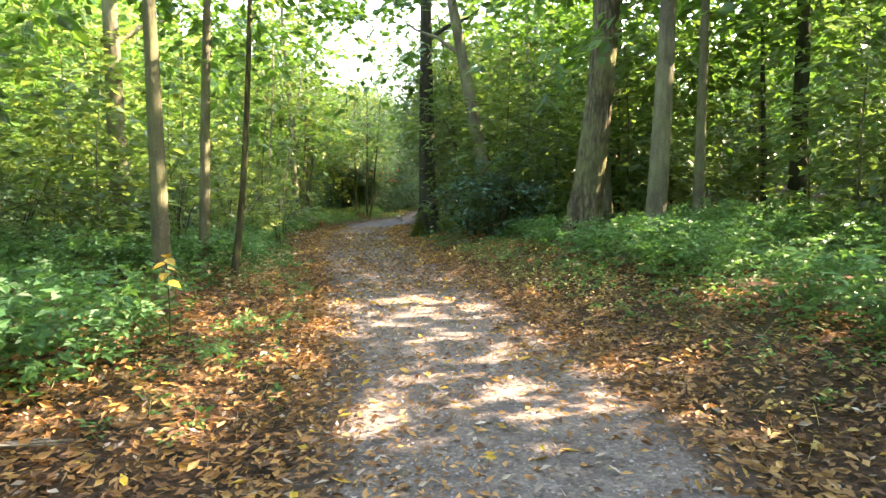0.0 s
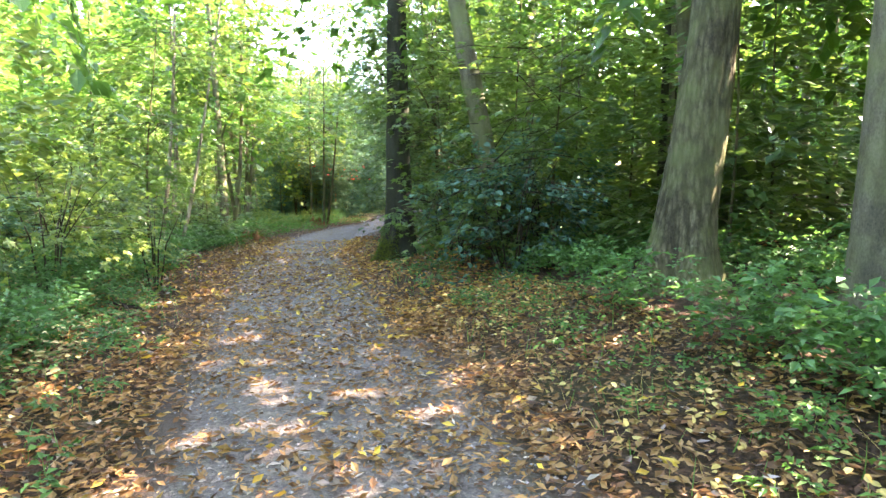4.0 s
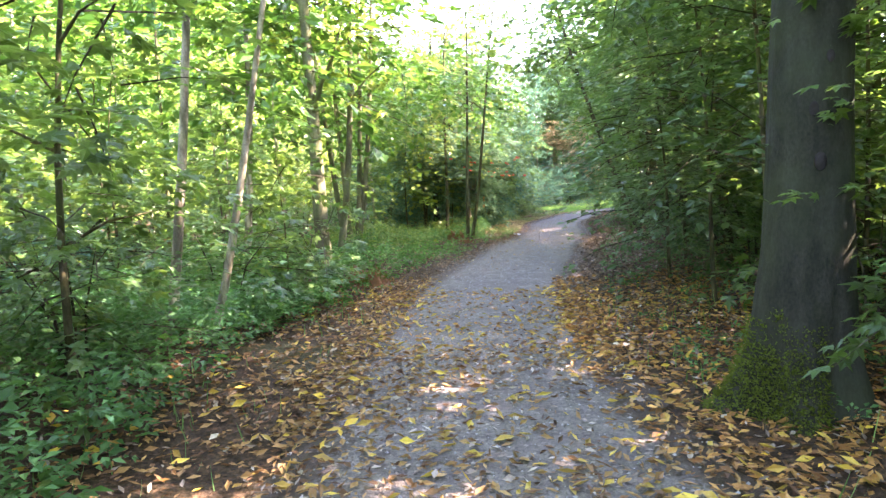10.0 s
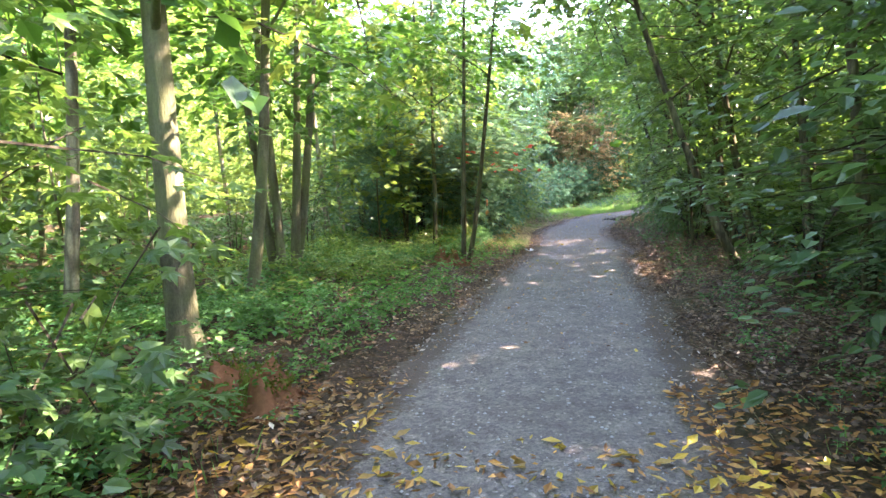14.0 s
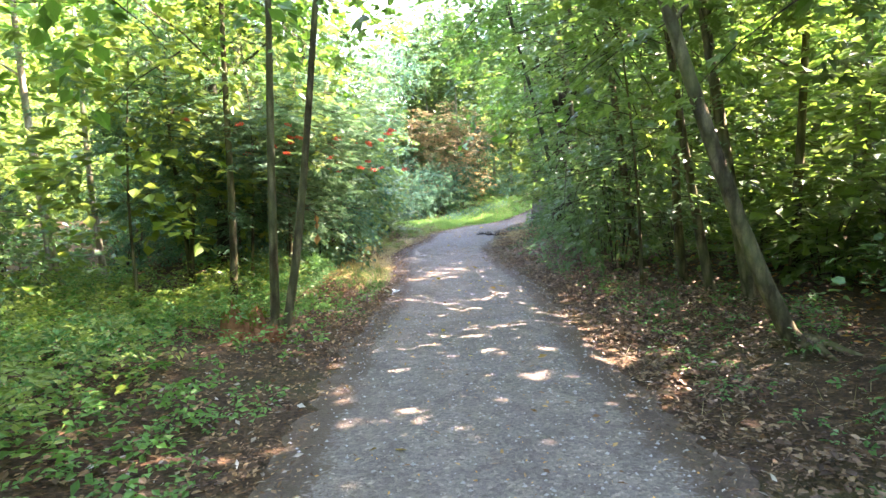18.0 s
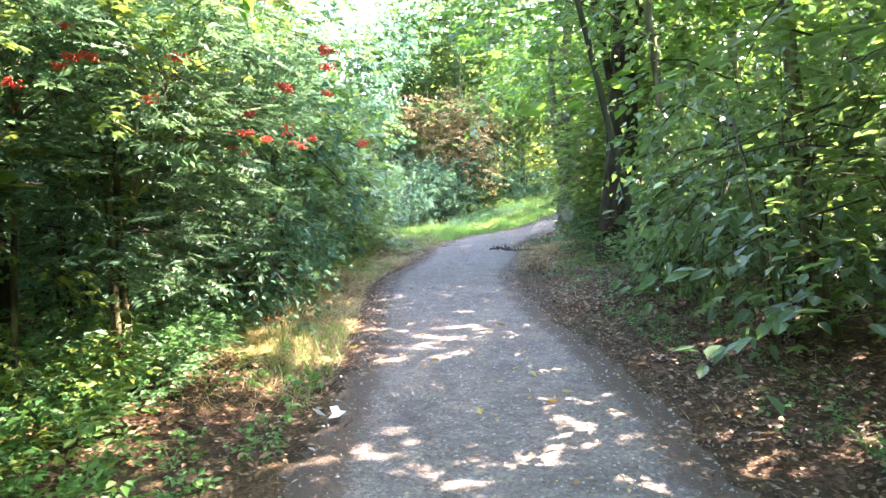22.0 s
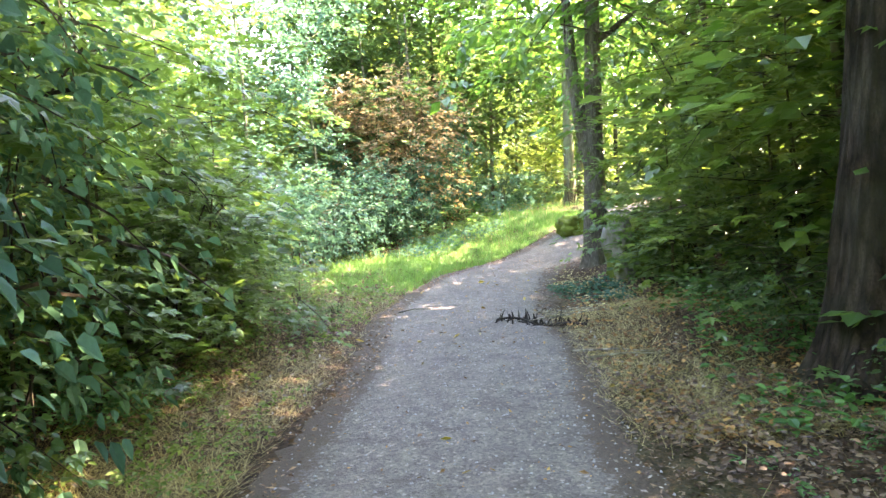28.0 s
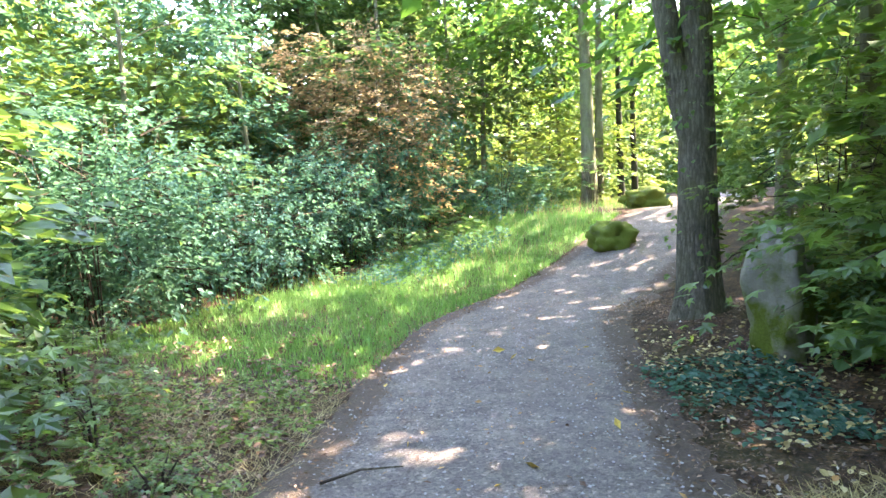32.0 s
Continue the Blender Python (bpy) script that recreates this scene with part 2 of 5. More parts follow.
def gravel_material():
    """Trodden gravel: pale chips in grey grit; earth creeps in from the edges."""
    k = Nodes("path_gravel")
    vec = k.coords()
    stones, grit = k.cells(vec, 44.0), k.cells(vec, 120.0)
    big, mid, fine = k.noise(vec, 0.8, 5.0), k.noise(vec, 6.0, 6.0, 0.7), k.noise(vec, 30.0, 4.0, 0.7)
    colour = k.ramp(mid, (0.3, (0.104, 0.086, 0.072)), (0.55, (0.152, 0.130, 0.110)), (0.8, (0.212, 0.185, 0.158)))
    chip = k.ramp(stones.outputs["Color"], (0.0, (0.45, 0.45, 0.46)), (0.5, (0.95, 0.95, 0.95)), (0.80, (1.18, 1.17, 1.15)), (1.0, (2.5, 2.45, 2.4)))
    colour = k.mix(0.8, colour, chip, "MULTIPLY")
    worn = k.ramp(k.noise(vec, 2.3, 7.0, 0.72), (0.30, (0.66, 0.65, 0.64)), (0.5, (0.98, 0.98, 0.98)), (0.72, (1.30, 1.28, 1.24)))
    colour = k.mix(0.9, colour, worn, "MULTIPLY")
    small = k.ramp(grit.outputs["Color"], (0.0, (0.6, 0.6, 0.6)), (1.0, (1.5, 1.5, 1.48)))
    colour = k.mix(0.7, colour, small, "MULTIPLY")
    dirt = k.ramp(big, (0.46, (0, 0, 0)), (0.78, (0.5, 0.5, 0.5)))
    colour = k.mix(dirt, colour, (0.115, 0.090, 0.072))
    edge = k.node("ShaderNodeAttribute")
    edge.attribute_name = "earth"
    creep = k.node("ShaderNodeMath")
    creep.operation = "MULTIPLY_ADD"
    k.link(k.mix(0.6, mid, fine), creep.inputs[0])
    creep.inputs[1].default_value = 1.1
    k.link(edge.outputs["Fac"], creep.inputs[2])
    rim = k.ramp(creep.outputs[0], (0.92, (0, 0, 0)), (1.22, (0.95, 0.95, 0.95)))
    earth = k.mix(fine, (0.030, 0.022, 0.016), (0.115, 0.082, 0.054))
    colour = k.mix(rim, colour, earth)
    k.bump(k.mix(0.5, stones.outputs["Distance"], grit.outputs["Distance"]), 0.9, 0.014)
    return k.done(colour, 0.85, 0.3)


def rock_material(name, dark, light, moss_share):
    k = Nodes(name)
    vec = k.coords()
    a, b, big = k.noise(vec, 9.0, 8.0, 0.7), k.noise(vec, 60.0, 4.0), k.noise(vec, 2.4, 5.0)
    colour = k.mix(a, dark, light)
    moss = k.ramp(big, (0.5 - moss_share * 0.3, (0, 0, 0)), (0.62 - moss_share * 0.2, (1, 1, 1)))
    green = k.mix(b, (0.045, 0.065, 0.010), (0.150, 0.185, 0.030))
    k.bump(k.mix(0.4, a, b), 0.9, 0.03)
    return k.done(k.mix(moss, colour, green), 0.92, 0.15)


def plain_material(name, a, b, scale, rough=0.8, spec=0.3, depth=0.01):
    k = Nodes(name)
    n = k.noise(k.coords(), scale, 6.0, 0.65)
    k.bump(n, 0.6, depth)
    return k.done(k.mix(n, a, b), rough, spec)


SOIL, GRAVEL = soil_material(), gravel_material()
ROCK_PALE = rock_material("weathered_sandstone", (0.120, 0.110, 0.085), (0.340, 0.320, 0.260), 0.25)
ROCK_MOSS = rock_material("mossy_stone", (0.100, 0.090, 0.065), (0.240, 0.220, 0.170), 0.9)
MOSS = plain_material("moss", (0.045, 0.075, 0.010), (0.160, 0.200, 0.028), 45.0, 0.95, 0.1, 0.02)
ROTTEN = plain_material("rotten_red_wood", (0.060, 0.028, 0.014), (0.340, 0.155, 0.075), 22.0, 0.95, 0.1, 0.03)
CHARRED = plain_material("dark_dead_wood", (0.012, 0.010, 0.009), (0.060, 0.050, 0.042), 30.0, 0.9, 0.2, 0.01)
BERRY = plain_material("rowan_berries", (0.480, 0.028, 0.012), (0.700, 0.075, 0.020), 30.0, 0.35, 0.5, 0.002)
PAPER = plain_material("white_paper", (0.720, 0.720, 0.720), (0.850, 0.850, 0.840), 20.0, 0.8, 0.3, 0.01)
PEBBLE = plain_material("pebbles", (0.160, 0.150, 0.140), (0.420, 0.400, 0.380), 30.0, 0.8, 0.3, 0.004)

# ---- mesh writers ----
rs = np.random.RandomState(7)


def mesh_of(name, verts, tris, material, smooth=False):
    me = bpy.data.meshes.new(name)
    verts, tris = np.asarray(verts, np.float32), np.asarray(tris, np.int32)
    me.vertices.add(len(verts))
    me.vertices.foreach_set("co", verts.ravel())
    me.loops.add(tris.size)
    me.loops.foreach_set("vertex_index", tris.ravel())
    me.polygons.add(len(tris))
    size = tris.shape[1]
    me.polygons.foreach_set("loop_start", np.arange(0, tris.size, size, dtype=np.int32))
    me.polygons.foreach_set("loop_total", np.full(len(tris), size, np.int32))
    me.polygons.foreach_set("use_smooth", np.full(len(tris), smooth))
    me.update(calc_edges=True)
    me.validate()
    me.materials.append(material)
    return me


def part(name, mesh, parent, m=None, label=""):
    ob = new(name, mesh)
    ob.parent = parent
    if m is not None:
        ob.matrix_basis = m
    return tagged(ob, label)


def thing(name, x, y, z, label, category, group="", kind="", turn=0.0, size=1.0):
    ob = new(name)
    ob.empty_display_size = 0.2
    ob.matrix_basis = pose(x, y, z, 0, 0, turn) @ Matrix.Scale(size, 4)
    return tagged(ob, label, category, group, kind)


def single(name, mesh, label, category, kind="", m=None):
    ob = new(name, mesh)
    if m is not None:
        ob.matrix_basis = m
    return tagged(ob, label, category, "", kind)


def unit(v):
    return v / (np.linalg.norm(v, axis=-1, keepdims=True) + 1e-9)


# leaf outlines: along, across, lift; and triangles
SHAPES = {
    "diamond": ([(0, 0, 0), (0.45, 0.5, 0.10), (1, 0, -0.08), (0.45, -0.5, 0.10)], [(0, 2, 1), (0, 3, 2)]),
    "oval": ([(0, 0, 0), (0.25, 0.42, 0.10), (0.65, 0.40, 0.08), (1, 0, -0.18), (0.65, -0.40, 0.08), (0.25, -0.42, 0.10)], [(0, 3, 2), (0, 2, 1), (0, 5, 4), (0, 4, 3)]),
    "curl": ([(0, 0, 0.05), (0.42, 0.44, 0.30), (1, 0, 0.20), (0.55, -0.42, 0.14), (0.5, 0.02, -0.04)], [(0, 4, 1), (1, 4, 2), (2, 4, 3), (3, 4, 0)]),
    "fold": ([(0, 0, 0.04), (0.45, 0.45, 0.30), (1, 0, 0.16), (0.45, -0.42, 0.16)], [(0, 2, 1), (0, 3, 2)]),
    "maple": ([(0.36, 0, 0.02), (0, 0, 0), (0.06, 0.46, -0.06), (0.30, 0.25, 0.03), (0.66, 0.58, -0.10), (0.60, 0.19, 0.04), (1.0, 0, -0.14), (0.60, -0.19, 0.04), (0.66, -0.58, -0.10), (0.30, -0.25, 0.03), (0.06, -0.46, -0.06)],
              [(0, 2, 1), (0, 3, 2), (0, 4, 3), (0, 5, 4), (0, 6, 5), (0, 7, 6), (0, 8, 7), (0, 9, 8), (0, 10, 9), (0, 1, 10)]),
    "blade": ([(0, 0.5, 0), (0, -0.5, 0), (0.5, 0.4, 0.3), (0.5, -0.4, 0.3), (1, 0, 1.6)], [(0, 1, 3), (0, 3, 2), (2, 3, 4)]),
}
TRI_V, TRI_T = [], []
for turn, size, out in ((0.0, 0.56, 0.44), (1.15, 0.48, 0.30), (-1.15, 0.48, 0.30)):
    c, d, base = math.cos(turn), math.sin(turn), len(TRI_V)
    for u, v, w in ((0, 0, 0), (0.46, 0.34, 0.06), (1, 0, -0.12), (0.46, -0.34, 0.06)):
        TRI_V.append((out * c * 0.5 + 0.12 + size * (u * c - v * d), out * d * 0.5 + size * (u * d + v * c), w))
    TRI_T += [(base, base + 2, base + 1), (base, base + 3, base + 2)]
SHAPES["trifoliate"] = (TRI_V, TRI_T)
PINNATE_V, PINNATE_T = [], []
for i in range(11):
    side = 0 if i == 10 else (1 if i % 2 else -1)
    u = 0.12 + 0.16 * (i // 2)
    base = len(PINNATE_V)
    du, dv = (0.22, 0.0) if side == 0 else (0.09, 0.27 * side)
    wu, wv = (0.0, 0.055) if side == 0 else (0.07, -0.02 * side)
    PINNATE_V += [(u, 0, 0), (u + du * 0.5 + wu, dv * 0.5 + wv, 0.02), (u + du, dv, -0.06), (u + du * 0.5 - wu, dv * 0.5 - wv, 0.02)]
    PINNATE_T += [(base, base + 2, base + 1), (base, base + 3, base + 2)]
SHAPES["pinnate"] = (PINNATE_V, PINNATE_T)


def leaves(shape, place, along, up, length, width):
    """Many leaves of one outline as arrays of points and triangles."""
    v, t = (np.array(a) for a in SHAPES[shape])
    along = unit(along)
    side = unit(np.cross(up, along))
    up = np.cross(along, side)
    length, width = np.asarray(length)[:, None, None], np.asarray(width)[:, None, None]
    pts = place[:, None] + v[None, :, 0:1] * length * along[:, None] + v[None, :, 1:2] * width * side[:, None] + v[None, :, 2:3] * width * up[:, None]
    tri = t[None] + (np.arange(len(place)) * len(v))[:, None, None]
    return pts.reshape(-1, 3), tri.reshape(-1, 3)


def tube(points, radii, sides=8, flare=0.0, wobble=0.0, seed=0):
    """A tapered limb along points; flare: a lobed spread of roots at its first ring."""
    r = np.random.RandomState(seed)
    points, radii = np.asarray(points, float), np.asarray(radii, float)
    n = len(points)
    ahead = unit(np.gradient(points, axis=0))
    ref = np.array([1.0, 0, 0]) if abs(ahead[0][0]) < 0.8 else np.array([0, 1.0, 0])
    a = unit(np.cross(ahead, ref))
    b = np.cross(ahead, a)
    ang = np.linspace(0, 2 * np.pi, sides, endpoint=False)
    lobes = 1 + 0.30 * np.cos(ang * 5 + r.rand() * 6) + 0.2 * np.cos(ang * 3 + r.rand() * 6)
    rows = []
    low = points[:, 2] - points[0, 2]
    for i in range(n):
        rad = radii[i] * (1 + wobble * (r.rand(sides) - 0.5))
        if flare:
            k = math.exp(-low[i] / (radii[0] * 0.9))
            rad = rad * (1 + flare * k * lobes)
        rows.append(points[i] + np.cos(ang)[:, None] * a[i] * rad[:, None] + np.sin(ang)[:, None] * b[i] * rad[:, None])
    v = np.concatenate(rows + [points[-1:]])
    t = []
    for i in range(n - 1):
        for j in range(sides):
            k = (j + 1) % sides
            p, q, s, u = i * sides + j, i * sides + k, (i + 1) * sides + k, (i + 1) * sides + j
            t += [(p, q, s), (p, s, u)]
    t += [((n - 1) * sides + j, (n - 1) * sides + (j + 1) % sides, n * sides) for j in range(sides)]
    return v, np.array(t)


def joined(pieces):
    vs, ts, n = [], [], 0
    for v, t in pieces:
        vs.append(v)
        ts.append(np.asarray(t) + n)
        n += len(v)
    return np.concatenate(vs), np.concatenate(ts)


def foliage(seed, rx, rz, sprays, per, leaf, shape, spread=0.55, flat=0.35, hollow=0.45, ratio=0.62):
    """Sprays of leaves on twigs, filling a rounded crown unevenly. Gives leaf arrays and twig arrays."""
    r = np.random.RandomState(seed)
    d = unit(r.randn(sprays, 3))
    rad = hollow + (1 - hollow) * r.rand(sprays) ** 0.6
    lump = 0.72 + 0.45 * r.rand(sprays)
    org = d * (rad * lump)[:, None] * [rx, rx, rz]
    out = unit(d * [1, 1, 0.25] + 0.55 * r.randn(sprays, 3) * [1, 1, 0.35] + [0, 0, -0.12])
    span = spread * (0.6 + 0.8 * r.rand(sprays))
    s = np.repeat(np.arange(sprays), per)
    f = r.rand(len(s)) ** 0.8
    lat = unit(np.cross(out, [0, 0, 1.0]))[s]
    sign = np.where(r.rand(len(s)) < 0.5, -1, 1)[:, None]
    place = org[s] + out[s] * (f * span[s])[:, None] + lat * sign * (0.14 * span[s] * r.rand(len(s)))[:, None] + [0, 0, 1] * (-0.25 * span[s] * f**2)[:, None]
    place += r.randn(len(s), 3) * [0.03, 0.03, 0.04]
    along = out[s] + lat * sign * (0.5 + 0.7 * r.rand(len(s)))[:, None] + r.randn(len(s), 3) * 0.25 + [0, 0, -0.15]
    up = np.array([0, 0, 1.0]) + r.randn(len(s), 3) * flat
    size = leaf * (0.55 + 0.8 * r.rand(len(s)))
    lv = leaves(shape, place, along, up, size, size * ratio)
    tw = joined([tube([o - u * sp * 0.5 + [0, 0, 0.02], o + u * sp * 0.3, o + u * sp * 0.95 - [0, 0, 0.2 * sp]], [0.010, 0.006, 0.002], 3) for o, u, sp in list(zip(org, out, span))[: max(8, sprays // 4)]])
    return lv, tw


class Crown:
    """Shared crown meshes of one kind of plant, and coarser ones for places far from the path."""

    def __init__(self, name, material, count, rx, rz, sprays, per, leaf, shape, far=(26, 14, 1.7), **more):
        self.rx, self.rz, self.kinds, self.far = rx, rz, [], []
        for i in range(count):
            lv, tw = foliage(hash_of(name) + i, rx, rz, sprays, per, leaf, shape, **more)
            self.kinds.append((mesh_of(name, *lv, material), mesh_of("twig_spray", *tw, TWIG)))
        for i in range(2):
            lv, tw = foliage(hash_of(name) + 50 + i, rx, rz, far[0], far[1], leaf * far[2], "diamond", **more)
            self.far.append((mesh_of(name + "_far", *lv, material), None))

    def put(self, parent, place, r, wide=1.0, tall=1.0, name="crown", far=False):
        leafy, twigs = r.choice(self.far if far else self.kinds)
        m = Matrix.LocRotScale(Vector(place), Euler((0, 0, r.uniform(0, 6.28))), Vector((wide, wide, tall)))
        m = kept_clear(parent.matrix_basis, m, leafy, (self.rx + 0.8) * wide)
        part(name, leafy, parent, m)
        if twigs:
            tagged(part("twig_spray", twigs, parent, m), kind="stuff")


def hash_of(text):
    return sum((i + 1) * ord(c) for i, c in enumerate(text)) % 9000


OVER = Crown("tree_crown", CANOPY, 4, 2.9, 2.2, 54, 16, 0.27, "diamond", far=(44, 12, 1.3), spread=1.3, flat=0.45, hollow=0.3)
UNDER = Crown("maple_foliage", MAPLE, 5, 1.25, 1.05, 38, 10, 0.155, "maple", far=(32, 12, 1.35), spread=0.75, hollow=0.15, ratio=0.8)
# Maple foliage again, with sunlight put into its leaf colour.
SUN_TINTED = Crown("sunlit_foliage", YELLOWGREEN, 4, 1.25, 1.05, 38, 10, 0.145, "maple", far=(32, 12, 1.35), spread=0.75, hollow=0.15, ratio=0.8)
BEECHY = Crown("beech_foliage", BEECH, 4, 1.2, 1.0, 45, 13, 0.112, "oval", far=(30, 12, 1.65), spread=0.7, hollow=0.15, flat=0.3)
SHRUBBY = Crown("shrub_foliage", ELDER, 4, 0.95, 0.85, 66, 14, 0.077, "oval", far=(44, 16, 1.35), spread=0.45, hollow=0.3, flat=0.32, ratio=0.72)
DARKSHRUB = Crown("green_shrub_foliage", BEECH, 4, 0.95, 0.85, 58, 12, 0.086, "oval", spread=0.5, hollow=0.3, flat=0.36, ratio=0.72)
ROWANY = Crown("rowan_foliage", ROWAN, 3, 1.2, 1.0, 44, 6, 0.23, "pinnate", spread=0.6, hollow=0.2, flat=0.4, ratio=1.0)
RUST = Crown("rusty_foliage", RUSTY, 2, 1.5, 1.3, 90, 15, 0.12, "diamond", far=(90, 15, 1.0), spread=0.7, hollow=0.3, flat=0.6)

# ---- the line of the path and the lie of the land ----
LINE = [(1.3, -14), (0.9, -4), (0.62, 0), (0.36, 3.5), (0.0, 6.3), (-0.45, 8.6), (-0.72, 10.3), (-1.25, 12.6), (-1.62, 14.4), (-2.1, 16.7), (-2.5, 18.8), (-2.68, 21), (-2.72, 23.6), (-2.6, 25.6), (-2.3, 28), (-2.12, 30),
        (-1.9, 31.8), (-1.66, 33.5), (-1.32, 36), (-1.11, 38.5), (-1.02, 41), (-0.86, 43), (-0.56, 44.6), (-0.28, 45.6), (0.2, 47.3), (0.66, 49.5), (1.2, 51.1), (1.88, 52.9), (2.7, 54.5), (4.3, 56.2), (6.7, 58.3), (10.0, 61.5), (14.5, 67), (20, 74), (27, 82)]


def ease(a, b, v):
    f = np.clip((v - a) / (b - a), 0, 1)
    return f * f * (3 - 2 * f)


def smooth_line(points, step=0.2):
    out = []
    p = [np.array(q, float) for q in points]
    for i in range(len(p) - 1):
        a, b, c, d = p[max(i - 1, 0)], p[i], p[i + 1], p[min(i + 2, len(p) - 1)]
        for f in np.arange(0, 1, step / max(step, np.linalg.norm(c - b))):
            out.append(0.5 * (2 * b + (c - a) * f + (2 * a - 5 * b + 4 * c - d) * f**2 + (3 * b - a - 3 * c + d) * f**3))
    kept = [out[0]]
    for q in out[1:] + [p[-1]]:
        if np.linalg.norm(q - kept[-1]) > step * 0.6:
            kept.append(q)
    return np.array(kept)


MIDDLE = smooth_line(LINE, 0.1)
AHEAD = unit(np.gradient(MIDDLE, axis=0))
RIGHT = np.stack([AHEAD[:, 1], -AHEAD[:, 0]], 1)


def half_at(y):
    """Half the width of the trodden path, which widens towards its bend."""
    return 1.32 - 0.09 * ease(37, 41, y) + 0.25 * ease(43.5, 51.5, y) - 0.2 * ease(54, 58, y)


def off_path(x, y):
    """Metres to the right of the path's middle, negative to the left."""
    q = np.stack([np.ravel(x), np.ravel(y)], 1)
    out = np.empty(len(q))
    for i in range(0, len(q), 4000):
        d = q[i : i + 4000, None] - MIDDLE[None, ::4]
        k = (d**2).sum(-1).argmin(1)
        near = d[np.arange(len(k)), k]
        out[i : i + 4000] = np.sign((near * RIGHT[::4][k]).sum(1)) * np.linalg.norm(near, axis=1)
    return out.reshape(np.shape(x))


def wave(x, y):
    return np.sin(x * 1.7 + 0.6 * y) * 0.4 + np.sin(y * 1.1 - 0.8 * x + 1) * 0.4 + np.sin(x * 4.1 - y * 3.3) * 0.2


def ground(x, y, s=None):
    x, y = np.asarray(x, float), np.asarray(y, float)
    s = off_path(x, y) if s is None else s
    out = np.maximum(np.abs(s) - half_at(y), 0)
    high = np.where(s > 0, 0.42 - 0.20 * ease(17, 26, y) - 0.10 * ease(38, 46, y), 0.30 - 0.18 * ease(14, 24, y) - 0.04 * ease(47, 54, y))
    bank = high * ease(0.0, 2.2, out) * 0.8 + high * 0.2 * ease(2, 7, out)
    return bank + 1.2 * ease(-1.2, 7, (x - 4.3) * 0.75 + (y - 56.2) * 0.66) - 0.18 * ease(27, 37, y) + 0.24 * np.exp(-(((x - 4.5) / 1.15) ** 2) - ((y - 52.6) / 1.7) ** 2) + 0.20 * np.exp(-(((x - 2.9) / 1.0) ** 2) - ((y - 47.2) / 1.8) ** 2) + wave(x, y) * 0.045 * ease(0.0, 1.2, out)


def at_ground(x, y):
    return float(ground(np.array([x]), np.array([y]))[0])


def spaced(a, b, fine, reach):
    mid = np.arange(a, b + 1e-6, fine)
    far = fine * 1.25 ** np.arange(1, 60)
    far = np.cumsum(far)
    far = far[far < reach]
    return np.concatenate([a - far[::-1], mid, b + far])


gx, gy = spaced(-8, 12, 0.2, 500), spaced(-4, 66, 0.2, 500)
X, Y = np.meshgrid(gx, gy)
Z = ground(X, Y)
nx, ny = len(gx), len(gy)
i, j = np.meshgrid(np.arange(nx - 1), np.arange(ny - 1))
q = (j * nx + i).ravel()
single("ground", mesh_of("ground", np.stack([X, Y, Z], -1).reshape(-1, 3), np.stack([q, q + 1, q + nx + 1, q + nx], 1), SOIL, True),
       "brown forest floor of soil and leaf crumbs", "ground", "structure")


def build_path():
    across = np.linspace(-1, 1, 13)
    n = len(MIDDLE)
    edge_l, edge_r = (half_at(MIDDLE[:, 1]) + 0.05 + np.array([0.10 * noise.noise(Vector((k * 0.05, h, 0))) + 0.10 * noise.noise(Vector((k * 0.31, h, 4))) + 0.12 * noise.noise(Vector((k * 0.9, h, 8))) for k in range(n)]) for h in (1.3, 7.7))
    off = np.where(across[None] < 0, across[None] * edge_l[:, None], across[None] * edge_r[:, None])
    xy = MIDDLE[:, None] + RIGHT[:, None] * off[..., None]
    z = ground(xy[..., 0], xy[..., 1]) + 0.012 + 0.022 * (1 - across**2)[None] - 0.03 * (np.abs(across) > 0.99)[None] + wave(xy[..., 0] * 2, xy[..., 1] * 2) * 0.006
    v = np.concatenate([xy, z[..., None]], -1).reshape(-1, 3)
    i, j = np.meshgrid(np.arange(12), np.arange(n - 1))
    q = (j * 13 + i).ravel()
    me = mesh_of("path", v, np.stack([q, q + 1, q + 14, q + 13], 1), GRAVEL, True)
    me.attributes.new("earth", "FLOAT", "POINT").data.foreach_set("value", np.tile(np.abs(across) ** 2.4, n))
    single("path", me, "grey compacted gravel footpath strewn with leaves", "path", "structure")


build_path()


def kept_clear(base, m, mesh, reach):
    """Boughs are moved sideways until none hangs into the walkway itself."""
    middle = MIDDLE[::3] - RIGHT[::3] * 0.3
    for _ in range(9):
        p = (base @ m).translation
        d = middle - [p.x, p.y]
        near = middle[(d**2).sum(1) < (reach + 1.2) ** 2]
        if len(near) == 0:
            return m
        v = np.empty(len(mesh.vertices) * 3, np.float32)
        mesh.vertices.foreach_get("co", v)
        g = np.array(base @ m)
        w = v.reshape(-1, 3) @ g[:3, :3].T + g[:3, 3]
        w = w[(w[:, 2] < 2.5)]
        if len(w) == 0 or ((w[:, None, :2] - near[None]) ** 2).sum(-1).min() > 0.95**2:
            return m
        away = np.array([p.x, p.y]) - middle[(d**2).sum(1).argmin()]
        away = away / (np.linalg.norm(away) + 1e-6) * 0.25
        m = base.inverted() @ Matrix.Translation((away[0], away[1], 0.05)) @ base @ m
    return m


# ---- trees ----
pick = random.Random(11)


